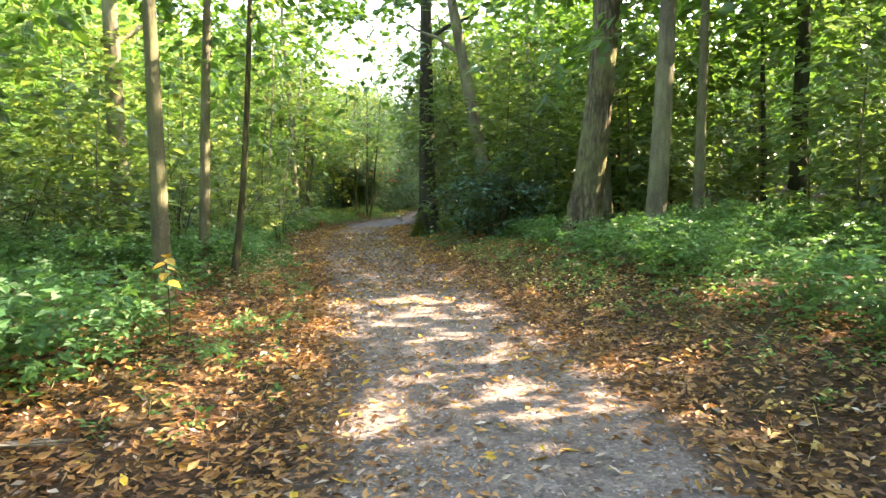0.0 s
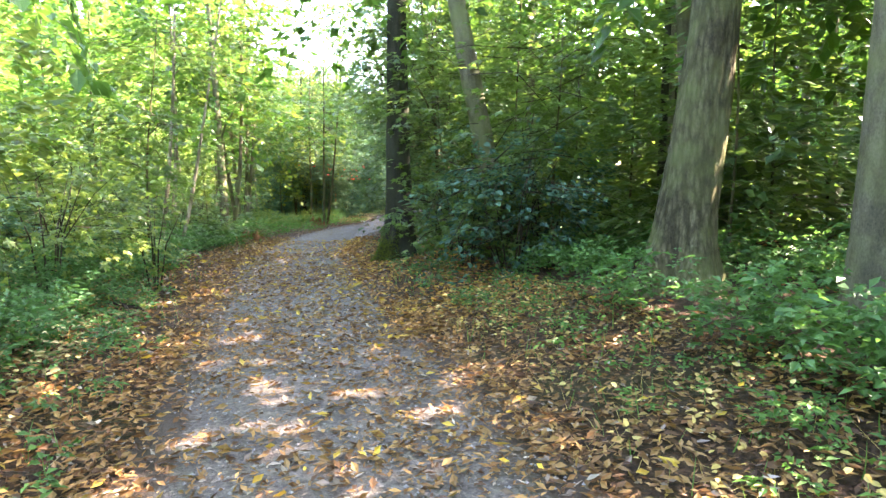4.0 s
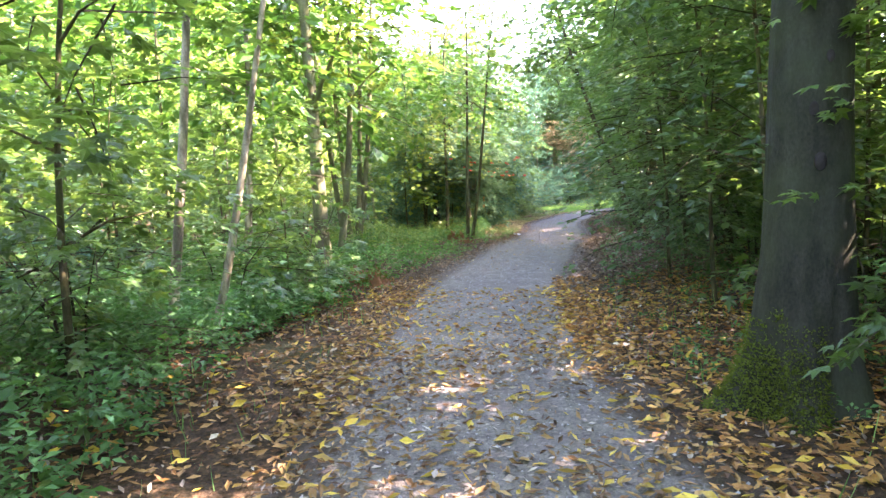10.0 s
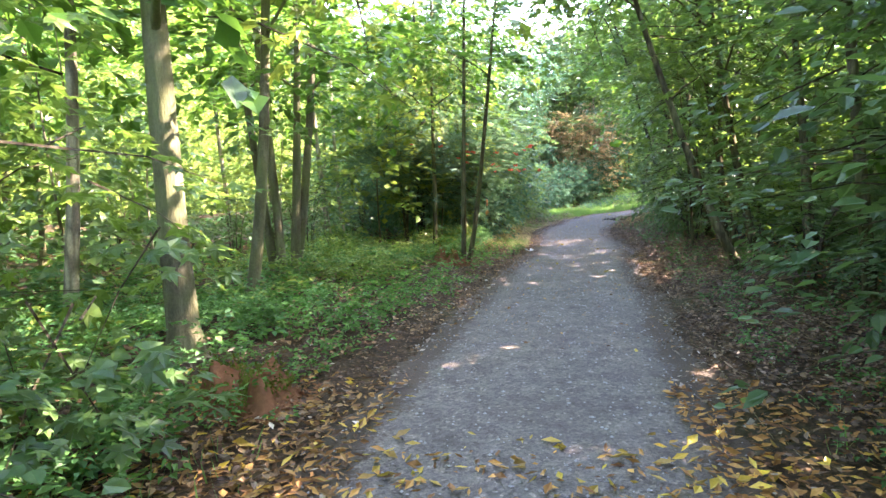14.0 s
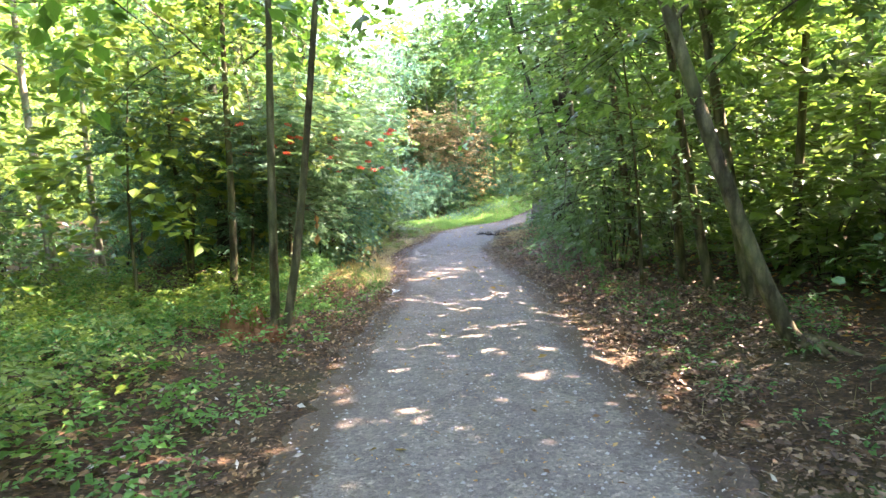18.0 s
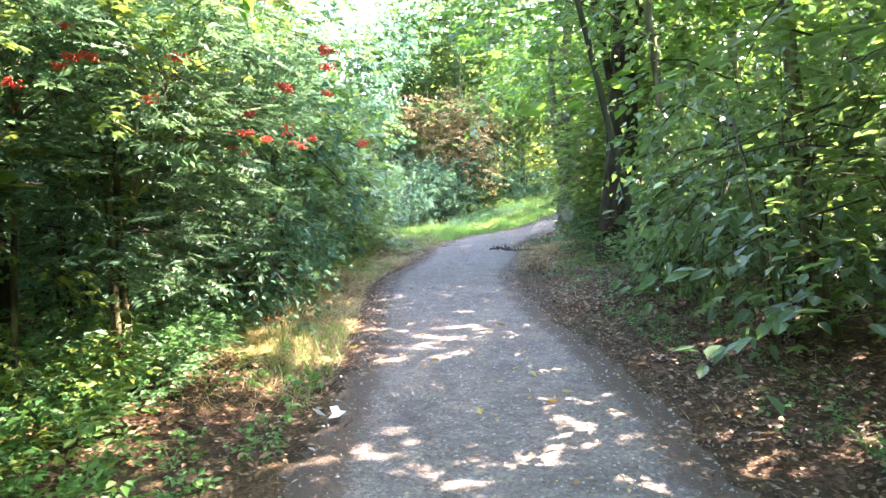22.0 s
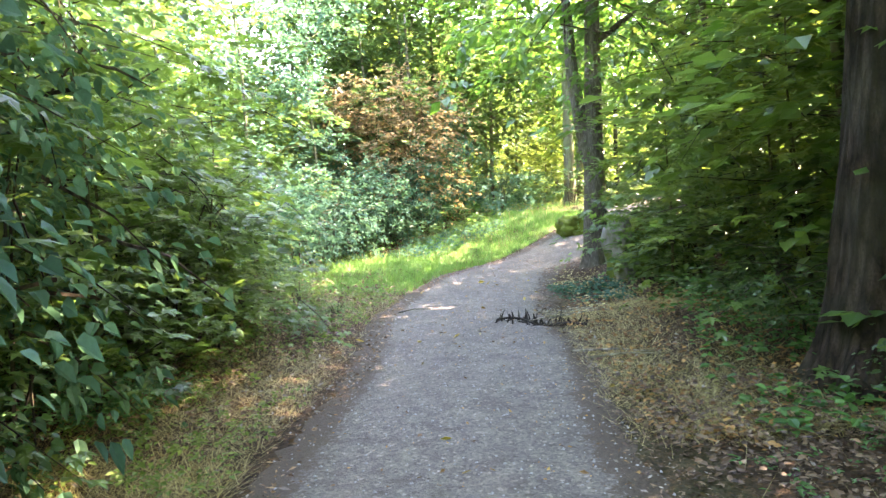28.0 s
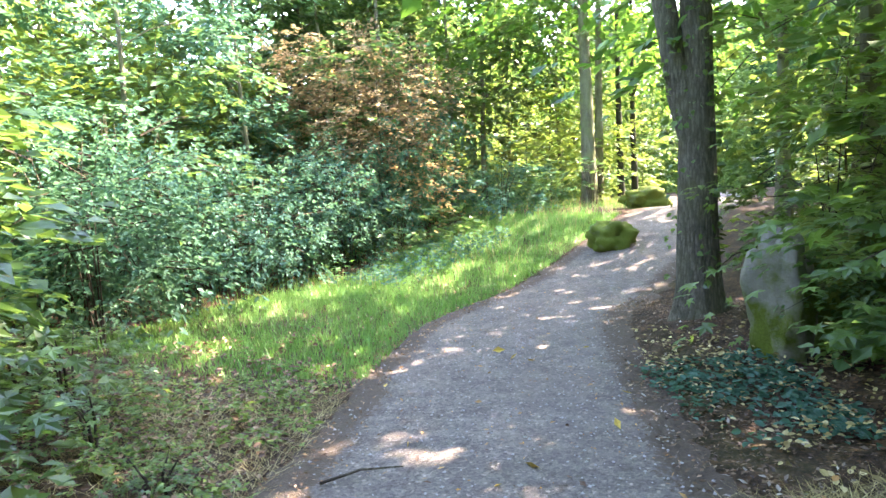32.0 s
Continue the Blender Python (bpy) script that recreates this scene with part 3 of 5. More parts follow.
def stem_line(height, lean=(0, 0), bend=0.0, steps=9, seed=0):
    r = np.random.RandomState(seed)
    f = np.linspace(0, 1, steps)
    ph = r.rand(2) * 6
    x = lean[0] * height * f + bend * np.sin(f * 5 + ph[0]) * f
    y = lean[1] * height * f + bend * np.sin(f * 4 + ph[1]) * f
    return np.stack([x - x[0], y - y[0], f**1.35 * height - 0.12], 1)


def furrowed(line, radii, flare, seed, depth, sides=60, steps=80):
    """A trunk with furrows, swellings and lobed roots, for trees beside the path."""
    f0 = np.linspace(0, 1, len(line))
    f = np.linspace(0, 1, steps) ** 1.5
    pts = np.stack([np.interp(f, f0, line[:, n]) for n in range(3)], 1)
    rad = np.interp(f, f0, radii)
    ang = np.linspace(0, 2 * np.pi, sides, endpoint=False)
    r = np.random.RandomState(seed)
    lobes = 1 + 0.45 * np.cos(ang * 5 + r.rand() * 6) + 0.3 * np.cos(ang * 3 + r.rand() * 6) + 0.15 * np.cos(ang * 8 + r.rand() * 6)
    v = np.empty((steps, sides, 3))
    for i in range(steps):
        k = flare * math.exp(-(pts[i, 2] - pts[0, 2]) / (radii[0] * 1.1))
        for j in range(sides):
            c, d = math.cos(ang[j]), math.sin(ang[j])
            n = noise.noise(Vector((c * 7.0, d * 7.0, pts[i, 2] * 1.3 + seed))) + 0.7 * noise.noise(Vector((c * 14, d * 14, pts[i, 2] * 2.6 + seed)))
            swell = noise.noise(Vector((c * 1.1, d * 1.1, pts[i, 2] * 0.8 + seed * 2)))
            q = rad[i] * (1 + k * lobes[j] + depth * n + 0.07 * swell)
            v[i, j] = pts[i] + (c * q, d * q, 0)
    t = []
    for i in range(steps - 1):
        for j in range(sides):
            m = (j + 1) % sides
            t += [(i * sides + j, i * sides + m, (i + 1) * sides + m), (i * sides + j, (i + 1) * sides + m, (i + 1) * sides + j)]
    return v.reshape(-1, 3), np.array(t)


def tree(x, y, height, radius, bark, label, name="tree", lean=(0, 0), bend=0.15, low=0.45, limbs=5, crowns=3, spread=2.0, kind=OVER, scale=1.0, flare=0.5, group="", depth=0.0, moss=None, fork=None, coarse=False):
    """A tree with a flared trunk, limbs and leafy crowns above low * height."""
    seed = int(abs(x * 131 + y * 57)) + 3
    r = random.Random(seed)
    ob = thing(name, x, y, at_ground(x, y), label, "tree", group)
    far = coarse or abs(float(off_path(np.array([x]), np.array([y]))[0])) > 7
    line = stem_line(height, lean, bend, 13, seed)
    f = np.linspace(0, 1, 13)
    if depth:
        v, t = furrowed(line, radius * (1 - 0.8 * f), flare, seed, depth)
        part("trunk", mesh_of("trunk", v, t, bark, True), ob)
        if moss:
            r2 = np.random.RandomState(seed)
            near = v[(v[:, 2] < moss[1] * (0.6 + 0.8 * r2.rand(len(v)))) & (v[:, 2] > -0.1)]
            out = unit((near - [0, 0, 0]) * [1, 1, 0])
            near, out = (q[(out @ [math.cos(moss[0]), math.sin(moss[0]), 0]) > 0.35] for q in (near, out))
            k = np.repeat(np.arange(len(near)), 30)
            at = near[k] + r2.randn(len(k), 3) * 0.022
            tuft = leaves("diamond", at, out[k] + r2.randn(len(k), 3) * 0.6 + [0, 0, 0.4], r2.randn(len(k), 3) + out[k], 0.014 + 0.014 * r2.rand(len(k)), 0.008 + 0.008 * r2.rand(len(k)))
            tagged(part("moss", mesh_of("moss", *tuft, MOSS), ob, None, "green moss on the roots"), kind="stuff")
    else:
        part("trunk", mesh_of("trunk", *tube(line, radius * (1 - 0.8 * f), 14, flare, 0.10, seed), bark, True), ob)
    for n in range(limbs):
        h = low + (0.95 - low) * (n + 0.4 * r.random()) / max(1, limbs)
        k = min(11, int(h * 12))
        base = line[k] + (line[k + 1] - line[k]) * 0.5
        ang = r.uniform(0, 6.28)
        size = spread * r.uniform(0.7, 1.25)
        d = np.array([math.cos(ang), math.sin(ang), 0.0])
        pts = [base, base + d * size * 0.35 + [0, 0, 0.25 * size], base + d * size * 0.7 + [0, 0, 0.4 * size], base + d * size + [0, 0, 0.62 * size]]
        rad = radius * 0.38 * (1 - 0.6 * h)
        part("limb", mesh_of("limb", *tube(pts, [rad, rad * 0.75, rad * 0.5, rad * 0.15], 7, 0, 0.1, seed + n), bark, True), ob)
        if n < crowns:
            kind.put(ob, base + d * size * 0.85 + [0, 0, 0.6 * size], r, scale * r.uniform(0.85, 1.15), scale * r.uniform(0.8, 1.1), far=far)
    if crowns:
        kind.put(ob, line[-1] + [0, 0, -0.3], r, scale, scale, far=far)
    if fork:
        base = line[fork[0]]
        pts = [base, base + [fork[1] * 0.3, fork[2] * 0.3, 0.6], base + [fork[1] * 0.7, fork[2] * 0.7, 2.0], base + [fork[1], fork[2], 5.0]]
        part("second_stem", mesh_of("second_stem", *tube(pts, [radius * k for k in fork[3]], 10, 0, 0.08, seed), bark, True), ob)
    return ob


def sapling(x, y, height, label, kind=UNDER, radius=0.03, lean=(0, 0), low=0.25, crowns=4, wide=1.0, bark=None, group="young trees", name="young_tree", stems=1, bend=0.12):
    seed = int(abs(x * 217 + y * 91)) + 5
    r = random.Random(seed)
    ob = thing(name, x, y, at_ground(x, y), label, "young tree", group)
    far = abs(float(off_path(np.array([x]), np.array([y]))[0])) > 4.3 or y > 57
    for s in range(stems):
        ln = lean if stems == 1 else (lean[0] + r.uniform(-0.16, 0.16), lean[1] + r.uniform(-0.16, 0.16))
        line = stem_line(height * r.uniform(0.88, 1.0), ln, bend, 9, seed + s)
        part("stem", mesh_of("stem", *tube(line, radius * (1 - 0.85 * np.linspace(0, 1, 9)), 7, 0.25, 0.1, seed), bark or BARK_YOUNG, True), ob)
    for n in range(crowns):
        h = low + (1 - low) * (n + 0.5) / crowns
        k = min(7, int(h * 8))
        d = np.array([math.cos(n * 2.4 + seed), math.sin(n * 2.4 + seed), 0]) * 0.55 * wide * (1.1 - 0.5 * h)
        pts = [line[k], line[k] + d * 0.6 + [0, 0, 0.15], line[k] + d * 1.5 + [0, 0, 0.22]]
        part("branch", mesh_of("branch", *tube(pts, [radius * 0.4, radius * 0.25, 0.003], 5), bark or BARK_YOUNG, True), ob)
        kind.put(ob, line[k] + d + [0, 0, 0.1], r, wide * r.uniform(0.8, 1.1), r.uniform(0.7, 0.95), far=far)
    return ob


def shrub(x, y, width, height, label, kind=SHRUBBY, name="shrub", group="shrubs", stems=5, clumps=2):
    seed = int(abs(x * 173 + y * 71)) + 9
    r = random.Random(seed)
    ob = thing(name, x, y, at_ground(x, y), label, "shrub", group)
    far = abs(float(off_path(np.array([x]), np.array([y]))[0])) > 6.8 or y > 62
    for n in range(stems):
        a, k = r.uniform(0, 6.28), r.uniform(0.3, 0.8) * width
        pts = [(0.08 * math.cos(a), 0.08 * math.sin(a), -0.05), (0.4 * k * math.cos(a), 0.4 * k * math.sin(a), height * 0.45), (k * math.cos(a), k * math.sin(a), height * 0.85)]
        part("stem", mesh_of("stem", *tube(pts, [0.014, 0.010, 0.003], 5), TWIG, True), ob)
    for n in range(clumps):
        a = r.uniform(0, 6.28)
        d = 0.0 if n == 0 else 0.5 * width
        kind.put(ob, (d * math.cos(a), d * math.sin(a), height * (0.44 if n == 0 else r.uniform(0.3, 0.72))), r, width / kind.rx * (1.0 if n == 0 else 0.75), height * 0.52 / kind.rz * (1.0 if n == 0 else 0.8), "foliage", far)
    return ob

# the trees that stand out, one by one
tree(-0.42, 18.9, 13, 0.30, BARK_DARK, "large dark smooth-barked tree with mossy roots beside the path", lean=(0.004, 0.0), bend=0.05, low=0.5, limbs=5, crowns=1, flare=0.65, depth=0.035, moss=(3.5, 0.5))
tree(2.72, 13.0, 15, 0.34, BARK_ROUGH, "big old tree with rough furrowed bark, leaning slightly", lean=(0.09, 0.0), bend=0.05, low=0.5, crowns=1, flare=0.9, depth=0.09)
tree(3.6, 11.1, 14, 0.20, BARK_GREY, "straight grey-brown tree trunk among undergrowth", lean=(0.05, 0.02), bend=0.05, low=0.5, crowns=1, flare=0.3, depth=0.04)
tree(4.95, 12.5, 13, 0.12, BARK_GREY, "slim grey-brown tree trunk", lean=(0.01, 0), bend=0.06, low=0.5, crowns=0)
tree(8.7, 15.9, 14, 0.24, BARK_DARK, "dark tree trunk deep in the forest", bend=0.1, low=0.5)
tree(5.0, 19.0, 13, 0.21, BARK_DARK, "dark tree trunk standing behind a big old tree", bend=0.1, low=0.5, lean=(0.02, 0))
tree(8.2, 11.8, 13, 0.20, BARK_GREY, "grey-brown forest tree with bare lower trunk", bend=0.1, low=0.45, lean=(0.05, 0))
tree(1.55, 16.7, 13, 0.22, BARK_GREY, "tree with a bent trunk leaning over a leafy shrub", lean=(-0.165, -0.02), bend=0.10, low=0.45, crowns=1, depth=0.04)
tree(-7.2, 14.5, 13, 0.26, BARK_GREY, "grey-brown tree at the sunny side of the wood", bend=0.06, low=0.4, kind=OVER)
tree(-3.2, 7.3, 10, 0.112, BARK_GREY, "young grey tree with a curved side branch", lean=(0.0, 0), bend=0.05, low=0.5, crowns=2, spread=1.4, flare=0.3, scale=0.8)
tree(-3.55, 9.4, 10, 0.09, BARK_GREY, "slim tree with a sunlit trunk", lean=(0.055, 0), bend=0.08, low=0.5, crowns=2, spread=1.3, flare=0.5, scale=0.75)
tree(-3.2, 9.6, 8.5, 0.062, BARK_YOUNG, "thin young tree leaning to the path", lean=(0.10, 0.0), bend=0.06, low=0.55, crowns=1, limbs=3, spread=1.0, flare=0.3, scale=0.55)
tree(-5.75, 20.4, 7.5, 0.06, BARK_PALE, "thin trunk leaning among leaves, painted pale as if sunlit", lean=(0.10, 0), bend=0.06, low=0.6, limbs=3, crowns=1, spread=1.0, kind=SUN_TINTED, scale=0.8, flare=0.3)
tree(-5.5, 20.7, 7.5, 0.05, BARK_PALE, "thin trunk leaning among leaves, painted pale as if sunlit", lean=(0.20, 0), bend=0.06, low=0.6, limbs=3, crowns=1, spread=1.0, kind=SUN_TINTED, scale=0.8, flare=0.3)
tree(-5.75, 25.6, 11, 0.15, BARK_GREY, "grey trunk half hidden by leafy branches", lean=(-0.03, 0.0), bend=0.08, low=0.35, crowns=2, spread=1.6, scale=0.8)
for dx, dy, lx in ((0, 0, -0.05), (0.14, 0.05, 0.03), (0.05, 0.2, 0.10), (-0.13, 0.1, -0.10)):
    tree(-6.5 + dx, 30.1 + dy, 9, 0.085, BARK_GREY, "one stem of a many-stemmed tree clump", lean=(lx, 0.02), bend=0.1, low=0.45, limbs=4, crowns=1, spread=1.2, scale=0.6, flare=0.3, group="stems of the clump")
tree(-3.9, 33.36, 9, 0.058, BARK_YOUNG, "slender paired stem at a rotten stump", lean=(0.018, -0.01), bend=0.05, low=0.5, limbs=3, crowns=1, spread=1.0, scale=0.55, flare=0.6, group="paired stems")
tree(-3.86, 33.5, 9, 0.058, BARK_YOUNG, "slender paired stem leaning to the path", lean=(0.12, 0.0), bend=0.05, low=0.5, limbs=3, crowns=1, spread=1.0, scale=0.55, flare=0.6, group="paired stems")
tree(-4.75, 35.2, 9.5, 0.06, BARK_YOUNG, "thin stem behind a pair of stems", lean=(0.03, 0.0), bend=0.15, low=0.45, limbs=6, crowns=4, spread=1.4, kind=SUN_TINTED, scale=1.1, flare=0.3)
leaning = tree(0.85, 30.95, 8.0, 0.08, BARK_YOUNG, "slim tree leaning over the path from its bank", lean=(-0.33, 0.02), bend=0.10, low=0.45, limbs=4, crowns=3, spread=1.1, kind=UNDER, scale=1.1, flare=0.5)
tree(3.5, 35.0, 9.0, 0.085, BARK_YOUNG, "slim upright tree in the shade", lean=(0.0, 0.0), bend=0.10, low=0.45, limbs=4, crowns=2, spread=1.1, kind=UNDER, scale=1.1, flare=0.4)
tree(1.76, 34.1, 9, 0.075, BARK_YOUNG, "slim leaning tree at the edge of the wood", lean=(-0.13, 0.02), bend=0.12, low=0.4, limbs=4, crowns=3, spread=1.1, kind=UNDER, scale=1.1, flare=0.3)
tree(-7.55, 36.4, 8, 0.085, BARK_PALE, "thin trunk in a gap, painted pale as if sunlit", lean=(-0.06, 0), bend=0.08, low=0.55, limbs=3, crowns=1, spread=1.0, scale=0.55, flare=0.3)
tree(-7.9, 39.0, 8, 0.075, BARK_PALE, "thin trunk in a gap, painted pale as if sunlit", lean=(-0.05, 0), bend=0.08, low=0.55, limbs=3, crowns=1, spread=1.0, scale=0.55, flare=0.3)
tree(-5.4, 37.7, 7.5, 0.13, BARK_DARK, "dark trunk hidden in leafy shrubs", bend=0.08, low=0.5, limbs=3, crowns=1, scale=0.6)
tree(2.85, 44.75, 14, 0.38, BARK_BROWN, "large dark tree with a wide root flare at the path", lean=(0.03, 0), bend=0.06, low=0.42, limbs=7, crowns=5, flare=0.6, depth=0.09, fork=(4, -0.8, 0.1, (0.25, 0.22, 0.18, 0.08)))
for n in range(7):
    a = -2.6 + 0.75 * n
    reach = 0.38 + 0.10 * (n % 3)
    pts = [(0, 0, 0.10), (reach * 0.4 * math.cos(a), reach * 0.4 * math.sin(a), 0.05), (reach * math.cos(a + 0.2), reach * math.sin(a + 0.2), -0.05)]
    part("root", mesh_of("root", *tube(pts, [0.045, 0.028, 0.012], 6, 0, 0.2, n), BARK_YOUNG, True), leaning)
ivy_tree = tree(4.24, 52.92, 13, 0.25, BARK_RIDGED, "ivy-grown tree with ridged bark and a forked trunk", lean=(0.01, 0.0), bend=0.05, low=0.4, flare=0.4, depth=0.04, fork=(3, -0.5, 0.2, (0.7, 0.62, 0.5, 0.25)), limbs=4)
r = np.random.RandomState(44)
k = r.rand(420) * 6.283
at = np.stack([np.cos(k) * 0.27 - 0.05, np.sin(k) * 0.27, 0.3 + 4.2 * r.rand(420) ** 0.7], 1)
out = np.stack([np.cos(k), np.sin(k), np.full(420, -0.3)], 1)
tagged(part("ivy", mesh_of("ivy", *leaves("oval", at, out + r.randn(420, 3) * 0.5, np.array([0, 0, 0.6]) + out + r.randn(420, 3) * 0.4, 0.05 + 0.06 * r.rand(420), 0.04 + 0.05 * r.rand(420)), MAPLE), ivy_tree, None, "dark ivy leaves climbing the trunk"), kind="stuff")
tree(8.2, 63.8, 13, 0.25, BARK_GREY, "straight grey tree trunk beyond the grass", bend=0.05, low=0.45)
tree(9.0, 64.8, 13, 0.16, BARK_GREY, "slim grey tree trunk beyond the grass", lean=(0.02, 0), bend=0.05, low=0.45)
tree(11.5, 68.0, 12, 0.15, BARK_DARK, "dark slim tree up the slope", bend=0.05, low=0.45)
tree(13.2, 70.0, 12, 0.15, BARK_DARK, "dark slim tree up the slope", bend=0.05, low=0.45)
tree(2.9, 68.0, 8.5, 0.20, BARK_PALE, "pale dead trunk among rusty leaves", bend=0.1, low=0.5, limbs=3, crowns=0, flare=0.2)
tree(4.6, 72.0, 11, 0.18, BARK_DARK, "dark trunk behind the shrubs", bend=0.1, low=0.5, limbs=4, crowns=2)


def filled(x0, x1, y0, y1, gap, keep, seed):
    """Uneven places at least gap apart in a field, where keep(x, y, off) holds."""
    r, out = random.Random(seed), []
    for _ in range(int((x1 - x0) * (y1 - y0) / gap**2 * 6)):
        x, y = r.uniform(x0, x1), r.uniform(y0, y1)
        if all((x - a) ** 2 + (y - b) ** 2 > gap**2 for a, b in out):
            out.append((x, y))
    s = off_path(np.array([p[0] for p in out]), np.array([p[1] for p in out]))
    return [(x, y, float(d)) for (x, y), d in zip(out, s) if keep(x, y, float(d))]


# the rest of the wood: tall trees on the shady side, lower ones on the sunny side
for x, y, s in filled(3, 24, -8, 78, 3.8, lambda x, y, s: s > 5.0 and not (y > 55 and s < 6), 21):
    tree(x, y, pick.uniform(8.5, 11) if 9 < y < 26 else pick.uniform(11, 15), pick.uniform(0.08, 0.20), pick.choice((BARK_GREY, BARK_DARK, BARK_GREY)), "tall forest tree with a bare lower trunk", lean=(pick.uniform(-0.03, 0.03), pick.uniform(-0.03, 0.03)), low=0.5, limbs=3, crowns=pick.choice((1, 1, 2)) if 8 < y < 17 and s < 8 else pick.choice((1, 2, 3) if y < 8 else (1, 2) if y > 54 else (0, 1) if y > 42 and s > 7 else (2, 3) if y > 46 else (2, 3) if 14 < y < 30 and s > 8 else (1, 2) if y > 34 else (0, 1, 1)), scale=1.05, group="forest trees")
for x, y, s in filled(-24, -4, -8, 44, 4.2, lambda x, y, s: s < -4.6 and not (y > 36 and x > -9), 22):
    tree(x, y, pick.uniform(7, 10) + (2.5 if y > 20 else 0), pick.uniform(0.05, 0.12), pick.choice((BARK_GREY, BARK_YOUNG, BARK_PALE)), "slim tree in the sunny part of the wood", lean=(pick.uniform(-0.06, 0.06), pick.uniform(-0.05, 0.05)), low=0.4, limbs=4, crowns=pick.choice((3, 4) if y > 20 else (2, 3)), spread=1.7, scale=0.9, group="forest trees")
for x, y, s in filled(-20, 12, -14, -5, 5.0, lambda x, y, s: abs(s) > 3.0, 23):
    tree(x, y, pick.uniform(9, 13), pick.uniform(0.1, 0.2), BARK_GREY, "forest tree behind the start of the path", limbs=4, crowns=2, group="forest trees")

# Added trees: their crowns only serve to keep sun patches off the path.
for x, y in ((6.2, 46.0), (7.4, 49.5), (6.6, 52.8), (9.2, 47.5), (8.2, 41.0), (6.4, 42.6), (5.2, 29.4), (8.6, 56.6), (11.2, 57.5), (11.5, 1.0), (7.0, 2.5), (8.6, -1.5), (6.0, -4.0)):
    tree(x, y, pick.uniform(12, 14) if not (25 < y < 45 or y == 56.6) else 7.5, 0.17, BARK_GREY, "tall leafy tree added to shade the path", low=0.45, limbs=6, crowns=4 if y < 10 else 1 if y == 47.5 else 3, spread=2.2, scale=1.0, group="forest trees")

for x, y, h in ((-4.8, 57.5, 10), (-3.2, 59.0, 9), (-1.2, 62.6, 9.5), (-5.6, 54.2, 8.5)):
    tree(x, y, h, 0.08, BARK_GREY, "tall bluish-green shrub-like tree behind the grass", low=0.15, limbs=8, crowns=8, spread=1.5, kind=SHRUBBY, scale=1.3, bend=0.2, group="trees behind the shrubs")

for x, y, h in ((-1.8, 67.0, 11), (0.3, 69.0, 12), (2.2, 70.6, 12.5), (4.4, 70.0, 12), (6.6, 69.0, 11.5)):
    tree(x, y, h, 0.12, BARK_GREY, "tall leafy tree closing the view", low=0.3, limbs=11, crowns=11, spread=1.7, kind=BEECHY, scale=1.6, bend=0.2, group="trees behind the shrubs", coarse=True)

# trees whose leafy boughs reach over the path from the shady side
for x, y, h in ((0.6, 21.5, 8), (0.9, 24.6, 8.5), (1.0, 27.6, 8), (1.6, 30.4, 8.5), (1.9, 35.2, 8)):
    tree(x, y, h, 0.08, BARK_YOUNG, "tree with leafy boughs reaching over the path", lean=(-0.07, 0.0), bend=0.2, low=0.42, limbs=6, crowns=4, spread=1.7, kind=UNDER, scale=1.1, flare=0.3, group="overhanging trees")

for x, y, h in ((1.9, 33.4, 10), (2.2, 37.4, 10.5), (2.5, 40.8, 10.5)):
    tree(x, y, h, 0.09, BARK_YOUNG, "tall tree with boughs meeting over the path", lean=(-0.15, 0.0), bend=0.2, low=0.42, limbs=7, crowns=3, spread=1.9, kind=BEECHY, scale=1.25, flare=0.3, group="overhanging trees")
for x, y, h in ((-6.3, 28.2, 10), (-6.0, 40.6, 10), (-5.2, 44.6, 9.5)):
    tree(x, y, h, 0.09, BARK_GREY, "slim tree with boughs reaching to the path", lean=(0.09, 0.0), bend=0.2, low=0.45, limbs=7, crowns=5, spread=1.7, kind=(pick.choice((BEECHY, SUN_TINTED)), BEECHY)[y > 40], scale=1.3, flare=0.3, group="overhanging trees")

for x, y, h in ((4.3, 46.0, 8.5), (5.0, 49.0, 8.5)):
    tree(x, y, h, 0.09, BARK_YOUNG, "tree with boughs hanging towards the path", lean=(-0.12, 0.0), bend=0.2, low=0.5, limbs=7, crowns=6, spread=1.8, kind=BEECHY, scale=1.3, flare=0.3, group="overhanging trees")
tree(2.5, 41.6, 10.0, 0.075, BARK_DARK, "dark slim tree arching over the path", lean=(-0.29, 0.0), bend=0.25, low=0.5, limbs=5, crowns=3, spread=1.5, kind=BEECHY, scale=1.25, flare=0.3, group="overhanging trees")
# Young trees added to throw shade on the right bank.
for x, y in ((2.6, 27.4), (3.0, 29.2), (3.5, 30.8)):
    sapling(x, y, 4.6, "young tree added to shade the bank", BEECHY, low=0.3, crowns=5, wide=1.1)

# young trees and low leafy branches along both sides
for y in (20.2, 21.9, 23.8, 25.6, 35.0):
    s = pick.uniform(2.4, 3.0)
    k = int(np.abs(MIDDLE[:, 1] - y).argmin())
    x, y = MIDDLE[k] + RIGHT[k] * s
    sapling(float(x), float(y), pick.uniform(4.5, 7.5), "young tree with a dark curtain of leaves along the path", pick.choice((UNDER, BEECHY, BEECHY)), radius=0.03, lean=(-0.06, 0), low=0.42, crowns=6, wide=1.05, bark=BARK_YOUNG)
for x, y, s in filled(2, 16, 1, 19, 2.7, lambda x, y, s: s > 5.0, 31):
    sapling(x, y, pick.uniform(3, 5.5), "young maple with spreading sprays of leaves", pick.choice((UNDER, BEECHY)), low=0.25, crowns=4)
